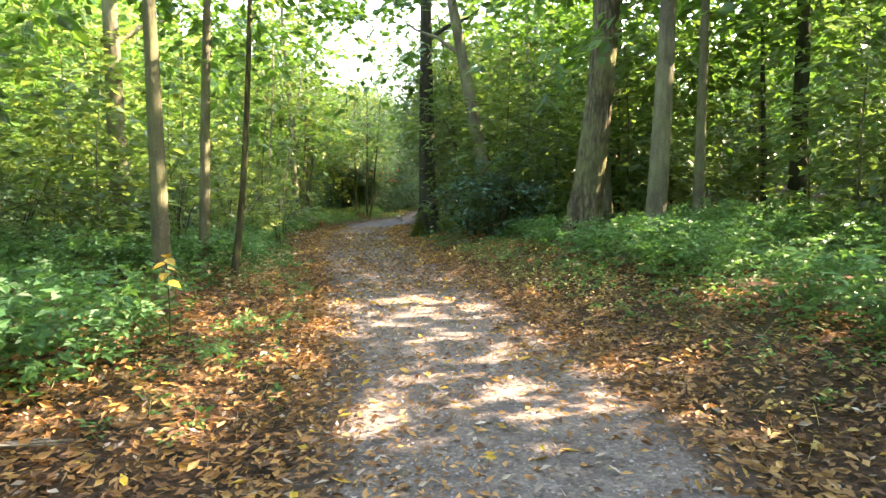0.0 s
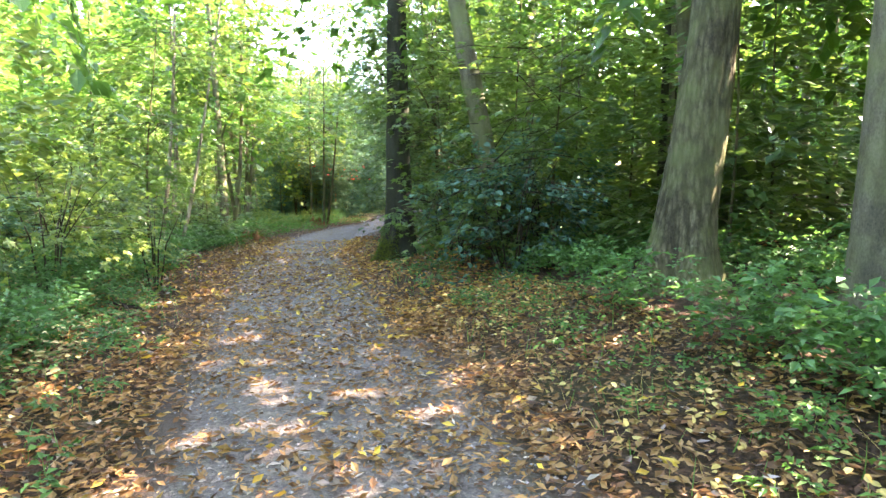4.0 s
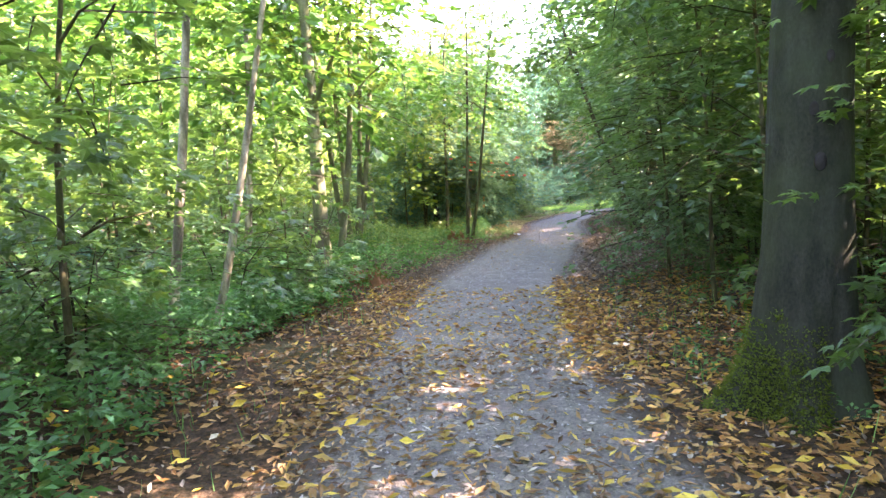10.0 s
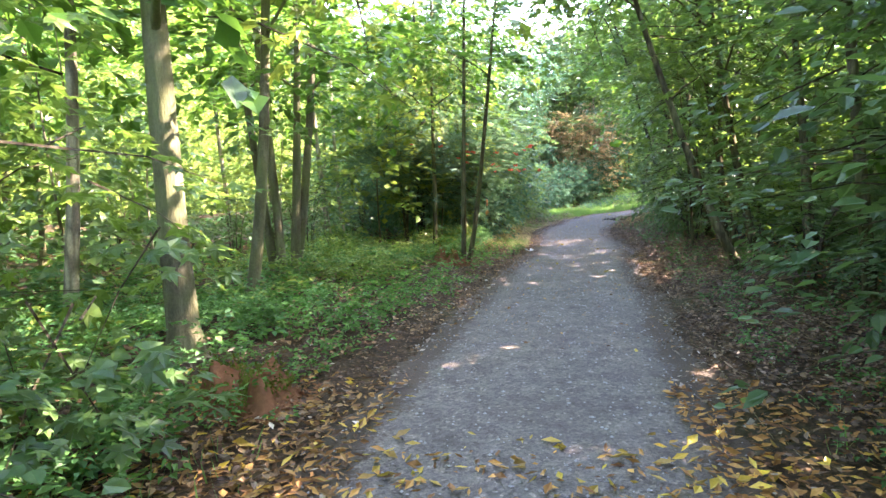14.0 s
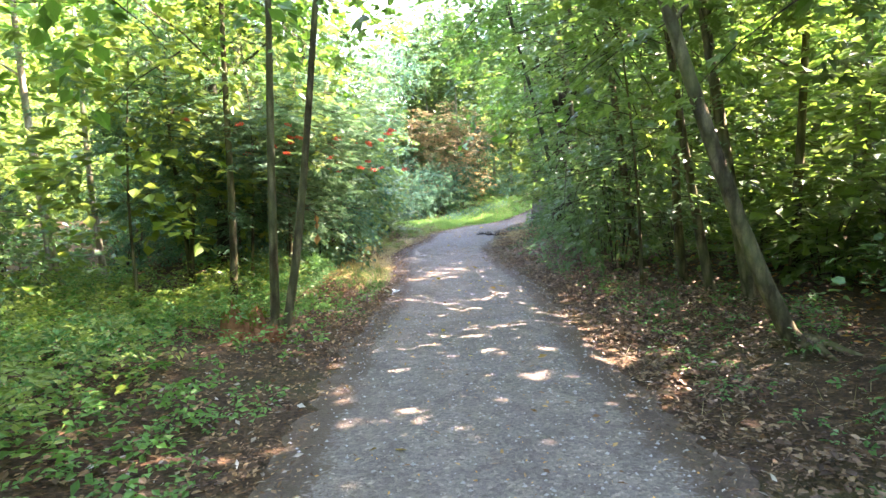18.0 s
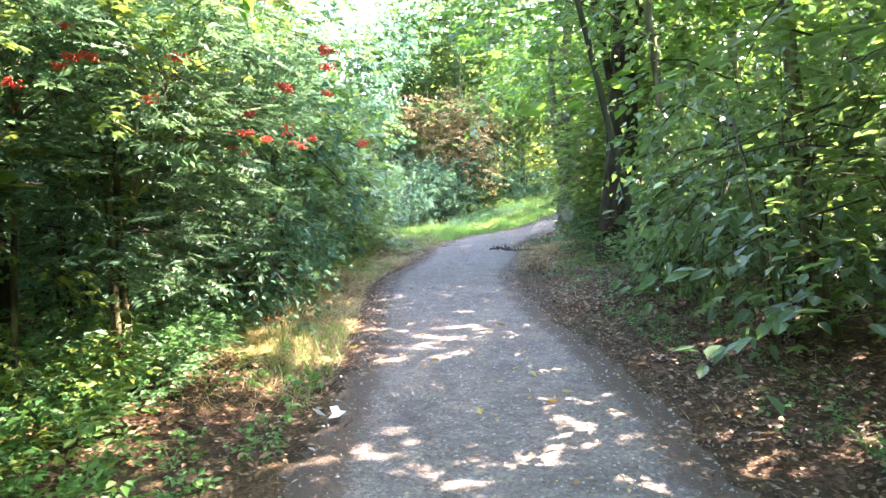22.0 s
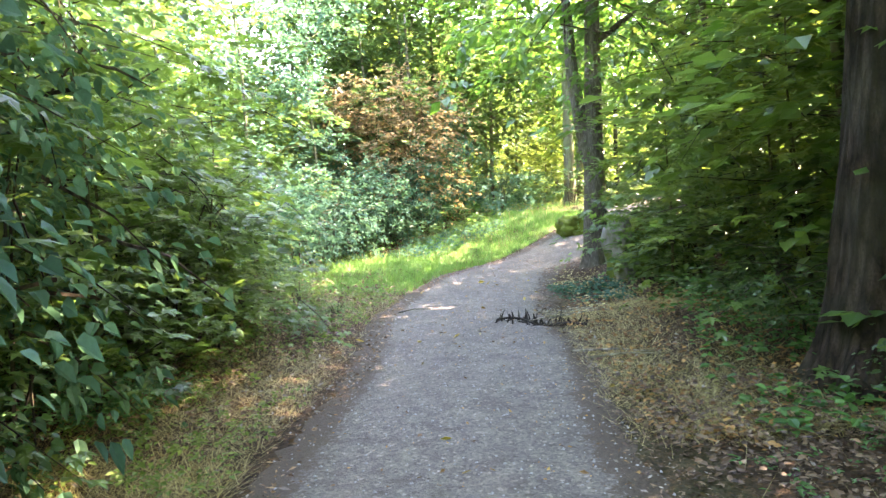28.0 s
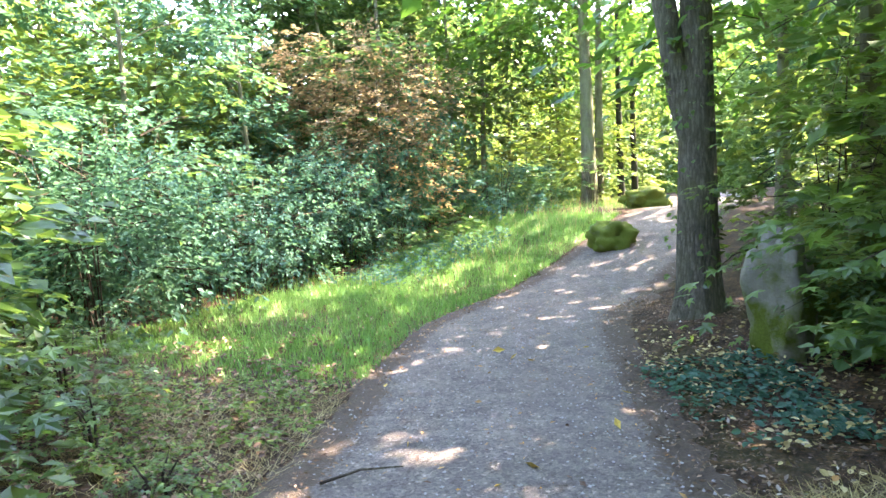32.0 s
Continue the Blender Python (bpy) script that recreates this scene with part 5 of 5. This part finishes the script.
herbs("undergrowth", "bluish-green brambles on the bank", 3.5, 12, -6.5, -2.6, 46, 0.4, 0.95, 0.185, HERB, "trifoliate", 83, per=9)
herbs("undergrowth", "small green plants in the litter", -2, 14, -3.2, -1.4, 7, 0.06, 0.24, 0.13, HERB, "trifoliate", 84)
herbs("undergrowth", "green plants at the edge of the wood", 11, 25, -4.8, -2.15, 40, 0.25, 0.85, 0.165, HERB, "trifoliate", 85, per=9)
herbs("undergrowth", "low green carpet under thin trees", 20, 26.5, -6.5, -2.3, 36, 0.2, 0.8, 0.155, HERB, "trifoliate", 86, per=9)
herbs("undergrowth", "low green carpet under thin trees", 26.5, 31, -6.5, -3.6, 30, 0.15, 0.55, 0.14, HERB, "trifoliate", 133, per=7)
herbs("undergrowth", "low green plants round paired stems", 31, 38, -6.5, -2.5, 22, 0.2, 0.7, 0.15, HERB, "trifoliate", 124, per=8)
herbs("undergrowth", "yellow-green low plants in the light", 29, 37, -6.5, -2.6, 30, 0.25, 0.8, 0.15, YELLOWGREEN, "trifoliate", 87, per=8)
herbs("undergrowth", "yellow-green low plants under thin trees", 22, 30, -6.5, -3.4, 16, 0.15, 0.55, 0.13, YELLOWGREEN, "oval", 134)
herbs("dry_weeds", "dry brown weeds along the shady edge", 20, 46, 1.35, 3.6, 60, 0.05, 0.42, 0.05, CRUMBS, "oval", 123, per=7)
herbs("undergrowth", "low shade plants along the path", 16, 44.5, 1.7, 4.0, 17, 0.06, 0.34, 0.10, HERB, "trifoliate", 88)
herbs("undergrowth", "nettles and brambles in front of the shrubs", 35.5, 46, -4.2, -2.5, 44, 0.2, 0.7, 0.13, NETTLE, "trifoliate", 89, per=8)
herbs("undergrowth", "sunlit fresh plants in front of the shrubs", 36.3, 40.5, -3.8, -2.4, 40, 0.2, 0.7, 0.125, NETTLE, "trifoliate", 122, per=9)
herbs("undergrowth", "low plants at the verge", 44, 52, -3.8, -1.4, 26, 0.08, 0.34, 0.11, YELLOWGREEN, "trifoliate", 90)
herbs("dry_weeds", "dry brown weeds and bramble canes on the verge", 45, 53.5, -4.0, -1.5, 30, 0.06, 0.32, 0.055, CRUMBS, "oval", 132, per=6)
herbs("ivy_patch", "low ivy patch at the foot of a tree", 50.2, 52.2, 1.3, 2.5, 150, 0.05, 0.16, 0.07, ELDER, "oval", 93, per=6)
herbs("undergrowth", "dry weeds beside the path", 48.5, 53, 1.3, 3.2, 25, 0.05, 0.3, 0.05, STRAW, "oval", 94)
herbs("undergrowth", "low plants on the slope", 56, 72, -14, -5, 18, 0.2, 0.7, 0.13, HERB, "diamond", 91)

herbs("undergrowth", "small scattered plants on the dark verge", 24, 38, -3.4, -1.45, 9, 0.06, 0.3, 0.12, HERB, "trifoliate", 92)

herbs("dry_weeds", "dry brown weeds among low plants", 20, 38, -5.5, -1.3, 26, 0.06, 0.36, 0.05, CRUMBS, "oval", 95)

herbs("dry_weeds", "dry pale weeds in the litter", -2, 14, 1.4, 3.0, 14, 0.08, 0.35, 0.05, STRAW, "oval", 96, per=5)

herbs("undergrowth", "bluish herb clump in the grass", 55.6, 58.2, -5.0, -3.0, 45, 0.15, 0.5, 0.09, ELDER, "oval", 97)

herbs("undergrowth", "fresh green plants at the path edge", 12, 15.5, -2.9, -1.8, 40, 0.12, 0.5, 0.12, HERB, "trifoliate", 98)
herbs("undergrowth", "leafy plants round a rotten stump", 31.5, 35, -4.6, -2.4, 24, 0.12, 0.6, 0.12, HERB, "trifoliate", 99)

herbs("undergrowth", "dark low plants on the straw mound", 44.5, 49, 2.2, 4.2, 30, 0.1, 0.5, 0.09, HERB, "oval", 120)
herbs("dry_weeds", "dry brown weeds on the straw mound", 44.5, 49, 1.3, 3.8, 40, 0.06, 0.3, 0.05, LITTER, "oval", 121, per=5)

herbs("dry_weeds", "sunlit pale dry weeds on the bank", 9, 14.5, -4.6, -1.8, 30, 0.1, 0.5, 0.055, STRAW, "oval", 127, per=6)

herbs("undergrowth", "scattered leafy plants on brown soil", 26, 35.5, -4.4, -1.75, 11, 0.12, 0.5, 0.15, HERB, "trifoliate", 128)
herbs("undergrowth", "leafy green plants reaching to the path", 21.5, 27, -4.2, -1.85, 26, 0.2, 0.65, 0.15, HERB, "trifoliate", 135, per=8)
herbs("undergrowth", "yellowing leafy plants on brown soil", 27, 35.5, -4.4, -2.2, 5, 0.15, 0.5, 0.085, YELLOWGREEN, "oval", 129)

herbs("undergrowth", "low plants deep in the sunny wood", -8, 70, -22, -6.5, 2.4, 0.2, 0.6, 0.24, HERB, "diamond", 130, per=6)
herbs("undergrowth", "low plants deep in the shady wood", -8, 54, 6.5, 22, 2.4, 0.2, 0.6, 0.24, HERB, "diamond", 131, per=6)
litter("leaf_litter", "brown leaves deep in the wood", -8, 70, -20, -6, 6, 0.16, LITTER, 92, 0.03)

# grass
blades("grass", "fresh green grass verge", 51.9, 60, -5.4, -1.3, 1500, 0.05, 0.15, GRASS, 101, 0.7, -1.2, 1.5, 0.75)
blades("grass", "taller grass on the slope", 53.6, 66, -7.5, -1.5, 190, 0.12, 0.32, GRASS, 102, slant=0.8)
blades("dry_grass", "straw-coloured tufts on the slope", 55.5, 66, -6.5, -1.6, 45, 0.15, 0.42, STRAW, 103)
blades("dry_grass", "dry straw along the path edge", 36.5, 51.6, -3.2, -1.35, 1250, 0.07, 0.26, STRAW, 104, 2.8)
blades("dry_grass", "matted golden straw in front of the shrubs", 37.8, 44.5, -3.4, -1.4, 1300, 0.08, 0.3, STRAW, 112, 3.2, -1.0)
blades("grass", "grass tufts along the path edge", 36.8, 39.6, -2.3, -1.35, 260, 0.06, 0.22, GRASS, 105, 0.6)
blades("dry_grass", "dry straw on the mound beside the path", 44.8, 49.6, 1.15, 3.8, 2500, 0.07, 0.24, STRAW, 106, 2.8)
blades("dry_grass", "dry stalks among the fallen leaves", -2, 14, 1.3, 3.2, 60, 0.1, 0.32, STRAW, 110, 2.4)
blades("dry_grass", "dry stalks among the fallen leaves", -2, 14, -3.6, -1.3, 45, 0.1, 0.32, STRAW, 111, 2.4)
blades("grass", "thin grass in the litter", 8, 24, -3.2, -1.4, 25, 0.08, 0.25, GRASS, 107)
blades("grass", "thin grass in the litter", 8, 24, 1.4, 3.0, 25, 0.08, 0.25, GRASS, 108)
blades("dry_grass", "dead stalks on the shady edge", 22, 47, 1.3, 2.8, 26, 0.12, 0.32, STRAW, 109, 2.2)

# ---- single things ----


def boulder(x, y, sx, sy, sz, material, label, seed, name="boulder", turn=0.0, sink=0.1):
    bm = bmesh.new()
    bmesh.ops.create_icosphere(bm, subdivisions=4, radius=1.0)
    for v in bm.verts:
        p = v.co.copy()
        k = 1 + 0.30 * noise.noise(p * 1.4 + Vector((seed, 0, 0))) + 0.24 * noise.noise(p * 3.2 + Vector((0, seed, 0))) + 0.10 * noise.noise(p * 8 + Vector((0, 0, seed)))
        v.co = Vector((max(-0.8, min(0.8, p.x)) * sx, max(-0.8, min(0.8, p.y)) * sy, max(-0.8, min(0.85, p.z)) * sz)) * k
    me = bpy.data.meshes.new(name)
    bm.to_mesh(me)
    bm.free()
    me.polygons.foreach_set("use_smooth", [True] * len(me.polygons))
    me.materials.append(material)
    return single(name, me, label, "rock", "", pose(x, y, at_ground(x, y) + sz * 0.7 - sink, 0, 0, turn))


boulder(4.02, 51.35, 0.30, 0.30, 0.76, ROCK_PALE, "pale weathered sandstone block with green moss", 3, "rock", 20)
boulder(4.75, 51.4, 0.62, 0.5, 0.74, ROCK_MOSS, "mossy rock in the shade of leaves", 9, "rock", -10)
boulder(5.98, 58.3, 0.50, 0.42, 0.40, ROCK_MOSS, "mossy boulder at the bend of the path", 14)
boulder(9.0, 62.1, 0.70, 0.45, 0.40, ROCK_MOSS, "low boulder with moss beside the path", 22)


def stump(x, y, radius, height, label, seed, moss=False):
    """A rotten stump: a ragged, split, crumbling shell with a broken top."""
    ob = thing("tree_stump", x, y, at_ground(x, y), label, "stump")
    sides, steps = 44, 14
    v = np.empty((steps, sides, 3))
    for j in range(sides):
        a = 6.2832 * j / sides
        c, d = math.cos(a), math.sin(a)
        top = height * (0.62 + 0.55 * noise.noise(Vector((c * 2.2, d * 2.2, seed))) + 0.6 * noise.noise(Vector((c * 7, d * 7, seed))))
        for i in range(steps):
            f = i / (steps - 1)
            out = radius * (1 + 0.55 * (1 - min(1, f * 1.3)) ** 2 + 0.22 * noise.noise(Vector((c * 3, d * 3, f * 2 + seed))) + 0.34 * noise.noise(Vector((c * 7, d * 7, f * 0.7 + seed))))
            h = top * min(1, f * 1.3) - 0.06
            if f > 0.78:
                out *= 1 - (f - 0.78) * 3.6
                h = top * (1 - (f - 0.78) * 1.3) - 0.06
            v[i, j] = (c * out, d * out, h)
    t = []
    for i in range(steps - 1):
        for j in range(sides):
            m = (j + 1) % sides
            t += [(i * sides + j, i * sides + m, (i + 1) * sides + m), (i * sides + j, (i + 1) * sides + m, (i + 1) * sides + j)]
    part("shell", mesh_of("shell", v.reshape(-1, 3), t, ROTTEN, True), ob)
    r = np.random.RandomState(seed)
    n = 420
    a, k = r.rand(n) * 6.283, radius * (0.9 + 1.1 * r.rand(n))
    crumbs = leaves("fold", np.stack([np.cos(a) * k, np.sin(a) * k, 0.01 + 0.05 * r.rand(n)], 1), r.randn(n, 3) * [1, 1, 0.3], r.randn(n, 3) * 0.5 + [0, 0, 1], 0.03 + 0.04 * r.rand(n), 0.015 + 0.02 * r.rand(n))
    tagged(part("wood_crumb", mesh_of("wood_crumb", *crumbs, ROTTEN), ob, None, "reddish crumbs of rotten wood"), kind="stuff")
    if moss:
        near = v[9:].reshape(-1, 3)
        k = np.repeat(np.arange(len(near)), 8)
        tuft = leaves("diamond", near[k] + r.randn(len(k), 3) * 0.02, r.randn(len(k), 3) * 0.6 + [0, 0, 0.8], r.randn(len(k), 3), 0.02 + 0.025 * r.rand(len(k)), 0.01 + 0.012 * r.rand(len(k)))
        tagged(part("moss", mesh_of("moss", *tuft, MOSS), ob, None, "green moss on the broken top"), kind="stuff")


stump(-4.75, 24.55, 0.27, 0.36, "crumbling red-brown rotten stump in low plants", 5, True)
stump(-4.25, 33.4, 0.20, 0.46, "rotten stump with split reddish wood", 8, True)
stump(-3.95, 33.12, 0.11, 0.24, "small broken stump at paired stems", 12)


def sticks(x, y, count, reach, label, material, name, seed, turn=0.0, thick=0.012, lift=0.0):
    """Loose thin sticks lying side by side."""
    r = random.Random(seed)
    ob = thing(name, x, y, at_ground(x, y) + 0.02, label, "dead branch", turn=turn)
    for n in range(count):
        a, k = r.uniform(-0.45, 0.45), r.uniform(0.5, 1.0) * reach
        bx, by = r.uniform(-0.2, 0.2) * reach, r.uniform(-0.15, 0.15) * reach
        d = np.array([math.cos(a), math.sin(a), 0]) * k * 0.5
        z = thick + lift + 0.04 * r.random()
        pts = [np.array([bx, by, z]) - d, np.array([bx, by + 0.02, z + 0.03]), np.array([bx, by, z + 0.01]) + d]
        part("stick", mesh_of("stick", *tube(pts, [thick * 1.2, thick, thick * 0.5], 5, 0, 0.3, seed + n), material), ob)
    return ob


def dead_branch(x, y, length, turn):
    """A fallen dark limb with many short upright twigs and a fringe of crumbs."""
    r = random.Random(5)
    ob = thing("dead_branch", x, y, at_ground(x, y), "dark dead branch with short upright twigs at the path edge", "dead branch", turn=turn)
    pts = [np.array([length * f, 0.06 * math.sin(f * 7), 0.06 + 0.03 * math.sin(f * 9)]) for f in np.linspace(0, 1, 9)]
    part("main_stick", mesh_of("main_stick", *tube(pts, np.linspace(0.012, 0.032, 9), 6, 0, 0.4, 3), CHARRED), ob)
    for n in range(46):
        f = r.random() ** 0.9
        b = np.array([length * f, r.uniform(-0.10, 0.16), 0.03])
        h = r.uniform(0.05, 0.16) * (1.5 if n % 9 == 0 else 1.0)
        tip = b + [r.uniform(-0.07, 0.07), r.uniform(-0.07, 0.07), h]
        part("twig", mesh_of("twig", *tube([b - [0, 0, 0.03], (b + tip) / 2 + [r.uniform(-0.02, 0.02), 0, 0], tip], [0.014, 0.011, 0.004], 4, 0, 0.5, n), CHARRED), ob)
    for n in range(16):
        b = np.array([length * r.random(), r.uniform(-0.16, 0.2), 0.03])
        a, k = r.uniform(0, 6.28), r.uniform(0.05, 0.16)
        d = np.array([math.cos(a), math.sin(a), 0.1]) * k
        part("twig", mesh_of("twig", *tube([b - d, b + [0, 0, 0.02], b + d], [0.012, 0.014, 0.006], 4, 0, 0.5, n), CHARRED), ob)


dead_branch(0.98, 48.95, 1.3, -48)
sticks(1.85, 48.35, 5, 1.5, "long pale dry stalks across a dead branch", BARK_PALE, "dry_sticks", 6, -5, 0.006, 0.10)
sticks(1.6, 46.6, 2, 1.2, "pale dry stalks on straw", BARK_PALE, "dry_sticks", 16, -20, 0.010)
sticks(-0.05, 50.3, 1, 0.9, "thin dark stick lying on gravel", TWIG, "fallen_stick", 7, 15, 0.008)
sticks(-2.3, 3.2, 4, 0.9, "pale dry sticks on leaf litter", BARK_PALE, "dry_sticks", 8, 30, 0.008)
sticks(-3.6, 13.6, 3, 1.4, "brown dead branch lying in the herbs", TWIG, "fallen_branch", 9, -35, 0.02)
sticks(-3.0, 22.2, 3, 0.8, "pale dry stalks in low plants", BARK_PALE, "dry_sticks", 10, 60, 0.006)
v, t = leaves("curl", np.zeros((3, 3)) + [[0, 0, 0.02], [0.03, 0.02, 0.04], [-0.02, 0.03, 0.03]], np.array([[1, 0, 0.2], [0.2, 1, 0.1], [-1, 0.4, 0.3]]), np.array([[0, 0, 1.0], [0.3, 0, 1], [0, 0.4, 1]]), [0.14, 0.12, 0.12], [0.12, 0.1, 0.1])
single("paper_scrap", mesh_of("paper_scrap", v, t, PAPER), "crumpled white paper scrap on the verge", "litter", "", pose(-2.5, 36.35, at_ground(-2.5, 36.35) + 0.02))

# ---- distant woods that close the place ----


def far_woods(name, label, points, depth, low, high, count, leaf, material, seed):
    r = np.random.RandomState(seed)
    p = np.array(points, float)
    k = r.randint(0, len(p) - 1, count)
    f = r.rand(count)
    xy = p[k] * (1 - f)[:, None] + p[k + 1] * f[:, None]
    side = unit(np.stack([-(p[k + 1] - p[k])[:, 1], (p[k + 1] - p[k])[:, 0]], 1))
    xy = xy + side * (r.rand(count) * depth)[:, None]
    top = low + (high - low) * (0.55 + 0.45 * np.sin(xy[:, 0] * 0.7) * np.cos(xy[:, 1] * 0.53))
    z = top * r.rand(count) ** 0.8
    at = np.stack([xy[:, 0], xy[:, 1], z + 0.2], 1)
    d = unit(r.randn(count, 3) * [1, 1, 0.4])
    size = leaf * (0.6 + 0.8 * r.rand(count))
    single(name, mesh_of(name, *leaves("diamond", at, d, np.array([0, 0, 1.0]) + r.randn(count, 3) * 0.6, size, size * 0.7), material), label, "woods", "stuff")


far_woods("far_woods", "distant edge of the wood in painted sunlit greens", [(-24, -18), (-24, 20), (-22, 50), (-12, 76)], 7, 12, 17, 44000, 0.29, YELLOWGREEN, 201)
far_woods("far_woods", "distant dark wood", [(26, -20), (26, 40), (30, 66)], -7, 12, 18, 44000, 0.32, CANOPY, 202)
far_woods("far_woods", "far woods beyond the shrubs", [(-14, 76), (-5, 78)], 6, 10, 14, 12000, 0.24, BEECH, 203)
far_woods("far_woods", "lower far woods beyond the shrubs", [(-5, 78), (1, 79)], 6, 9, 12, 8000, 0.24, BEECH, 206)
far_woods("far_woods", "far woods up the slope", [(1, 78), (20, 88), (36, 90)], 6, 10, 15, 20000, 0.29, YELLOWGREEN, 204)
far_woods("far_woods", "far woods behind the start of the path", [(-30, -18), (34, -20)], -6, 9, 13, 8000, 0.34, CANOPY, 205)


def backdrop(name, label, points, high, material, seed):
    r = random.Random(seed)
    v, t = [], []
    for i in range(len(points) - 1):
        (x0, y0), (x1, y1) = points[i], points[i + 1]
        n = int(math.hypot(x1 - x0, y1 - y0) / 1.5)
        for k in range(n + (i == len(points) - 2)):
            f = k / n
            v += [(x0 + (x1 - x0) * f, y0 + (y1 - y0) * f, -0.5), (x0 + (x1 - x0) * f + r.uniform(-1, 1), y0 + (y1 - y0) * f + r.uniform(-1, 1), high * r.uniform(0.75, 1.05))]
    t = [(2 * k, 2 * k + 2, 2 * k + 3, 2 * k + 1) for k in range(len(v) // 2 - 1)]
    single(name, mesh_of(name, v, t, material), label, "backdrop", "structure")


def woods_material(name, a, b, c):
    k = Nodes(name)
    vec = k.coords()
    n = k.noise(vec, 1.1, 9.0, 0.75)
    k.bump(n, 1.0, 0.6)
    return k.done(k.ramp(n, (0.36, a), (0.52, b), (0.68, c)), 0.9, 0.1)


# Sunlight and deep shade of the far woods are put into these two greens.
SHADE_TONE = woods_material("shade_tone_woods", (0.010, 0.022, 0.006), (0.035, 0.075, 0.016), (0.100, 0.170, 0.035))
SUNLIT_TONE = woods_material("sunlit_tone_woods", (0.030, 0.055, 0.012), (0.110, 0.180, 0.035), (0.260, 0.320, 0.070))
backdrop("backdrop_west", "far woods painted in sunlit greens", [(-34, -24), (-36, 20), (-32, 55), (-20, 86)], 21, SUNLIT_TONE, 1)
backdrop("backdrop_north", "far low woods", [(-20, 86), (-6, 88)], 12, SUNLIT_TONE, 2)
backdrop("backdrop_gap", "far low woods", [(-6, 88), (1, 89)], 10, SUNLIT_TONE, 5)
backdrop("backdrop_slope", "far woods up the slope painted in sunlit greens", [(1, 89), (24, 99), (42, 99)], 17, SUNLIT_TONE, 6)
backdrop("backdrop_east", "far woods painted in shaded greens", [(42, 99), (40, 40), (40, -26)], 23, SHADE_TONE, 3)
backdrop("backdrop_south", "far woods behind the start", [(40, -26), (-34, -24)], 11, SHADE_TONE, 4)


def knot(x, y, z, size):
    """A dark healed branch scar."""
    v, t = ball(size, 8, 14)
    single("bark_knot", mesh_of("bark_knot", v * [0.8, 0.22, 1.25], t, CHARRED, True), "dark healed knot on a smooth trunk", "tree knot", "", pose(x, y, z))


knot(-0.50, 18.635, 1.95, 0.035)
knot(-0.46, 18.630, 1.64, 0.045)
knot(-0.41, 18.640, 2.25, 0.030)


def hanging_leaves(x, y, z, label):
    """A thin twig with a few withered leaves."""
    ob = thing("withered_twig", x, y, z, label, "twig")
    part("twig", mesh_of("twig", *tube([(-0.45, 0.5, 0.5), (-0.1, 0.1, 0.35), (0, 0, 0.26), (0.02, -0.02, -0.02)], [0.006, 0.005, 0.004, 0.002], 5), TWIG), ob)
    for n, (dz, size) in enumerate(((0.24, 0.10), (0.16, 0.09), (0.02, 0.13))):
        lf = leaves("curl", np.array([[0.01 * n, 0, dz]]), np.array([[0.25 - 0.2 * n, 0.1, -1.0]]), np.array([[0.3, -1.0, 0.2]]), [size], [size * 0.7])
        part("withered_leaf", mesh_of("withered_leaf", *lf, LITTER), ob)


hanging_leaves(-3.42, 33.55, 1.02, "thin twig with hanging orange withered leaves")


def yellow_sprig(x, y):
    ob = thing("yellow_sprig", x, y, at_ground(x, y), "small sapling with a few bright yellow leaves", "sapling")
    h = 0.83 - at_ground(x, y)
    part("stem", mesh_of("stem", *tube([(0, 0, -0.03), (0.02, 0, h * 0.5), (0, 0.03, h + 0.1)], [0.007, 0.005, 0.003], 5), TWIG), ob)
    for n in range(7):
        a = n * 2.4
        lf = leaves("oval", np.array([[0.0, 0.02, h - 0.12 + 0.04 * n]]), np.array([[math.cos(a), math.sin(a), -0.3]]), np.array([[0, -0.4, 1.0]]), [0.13], [0.10])
        part("yellow_leaf", mesh_of("yellow_leaf", *lf, YELLOW), ob)


yellow_sprig(-2.42, 5.57)
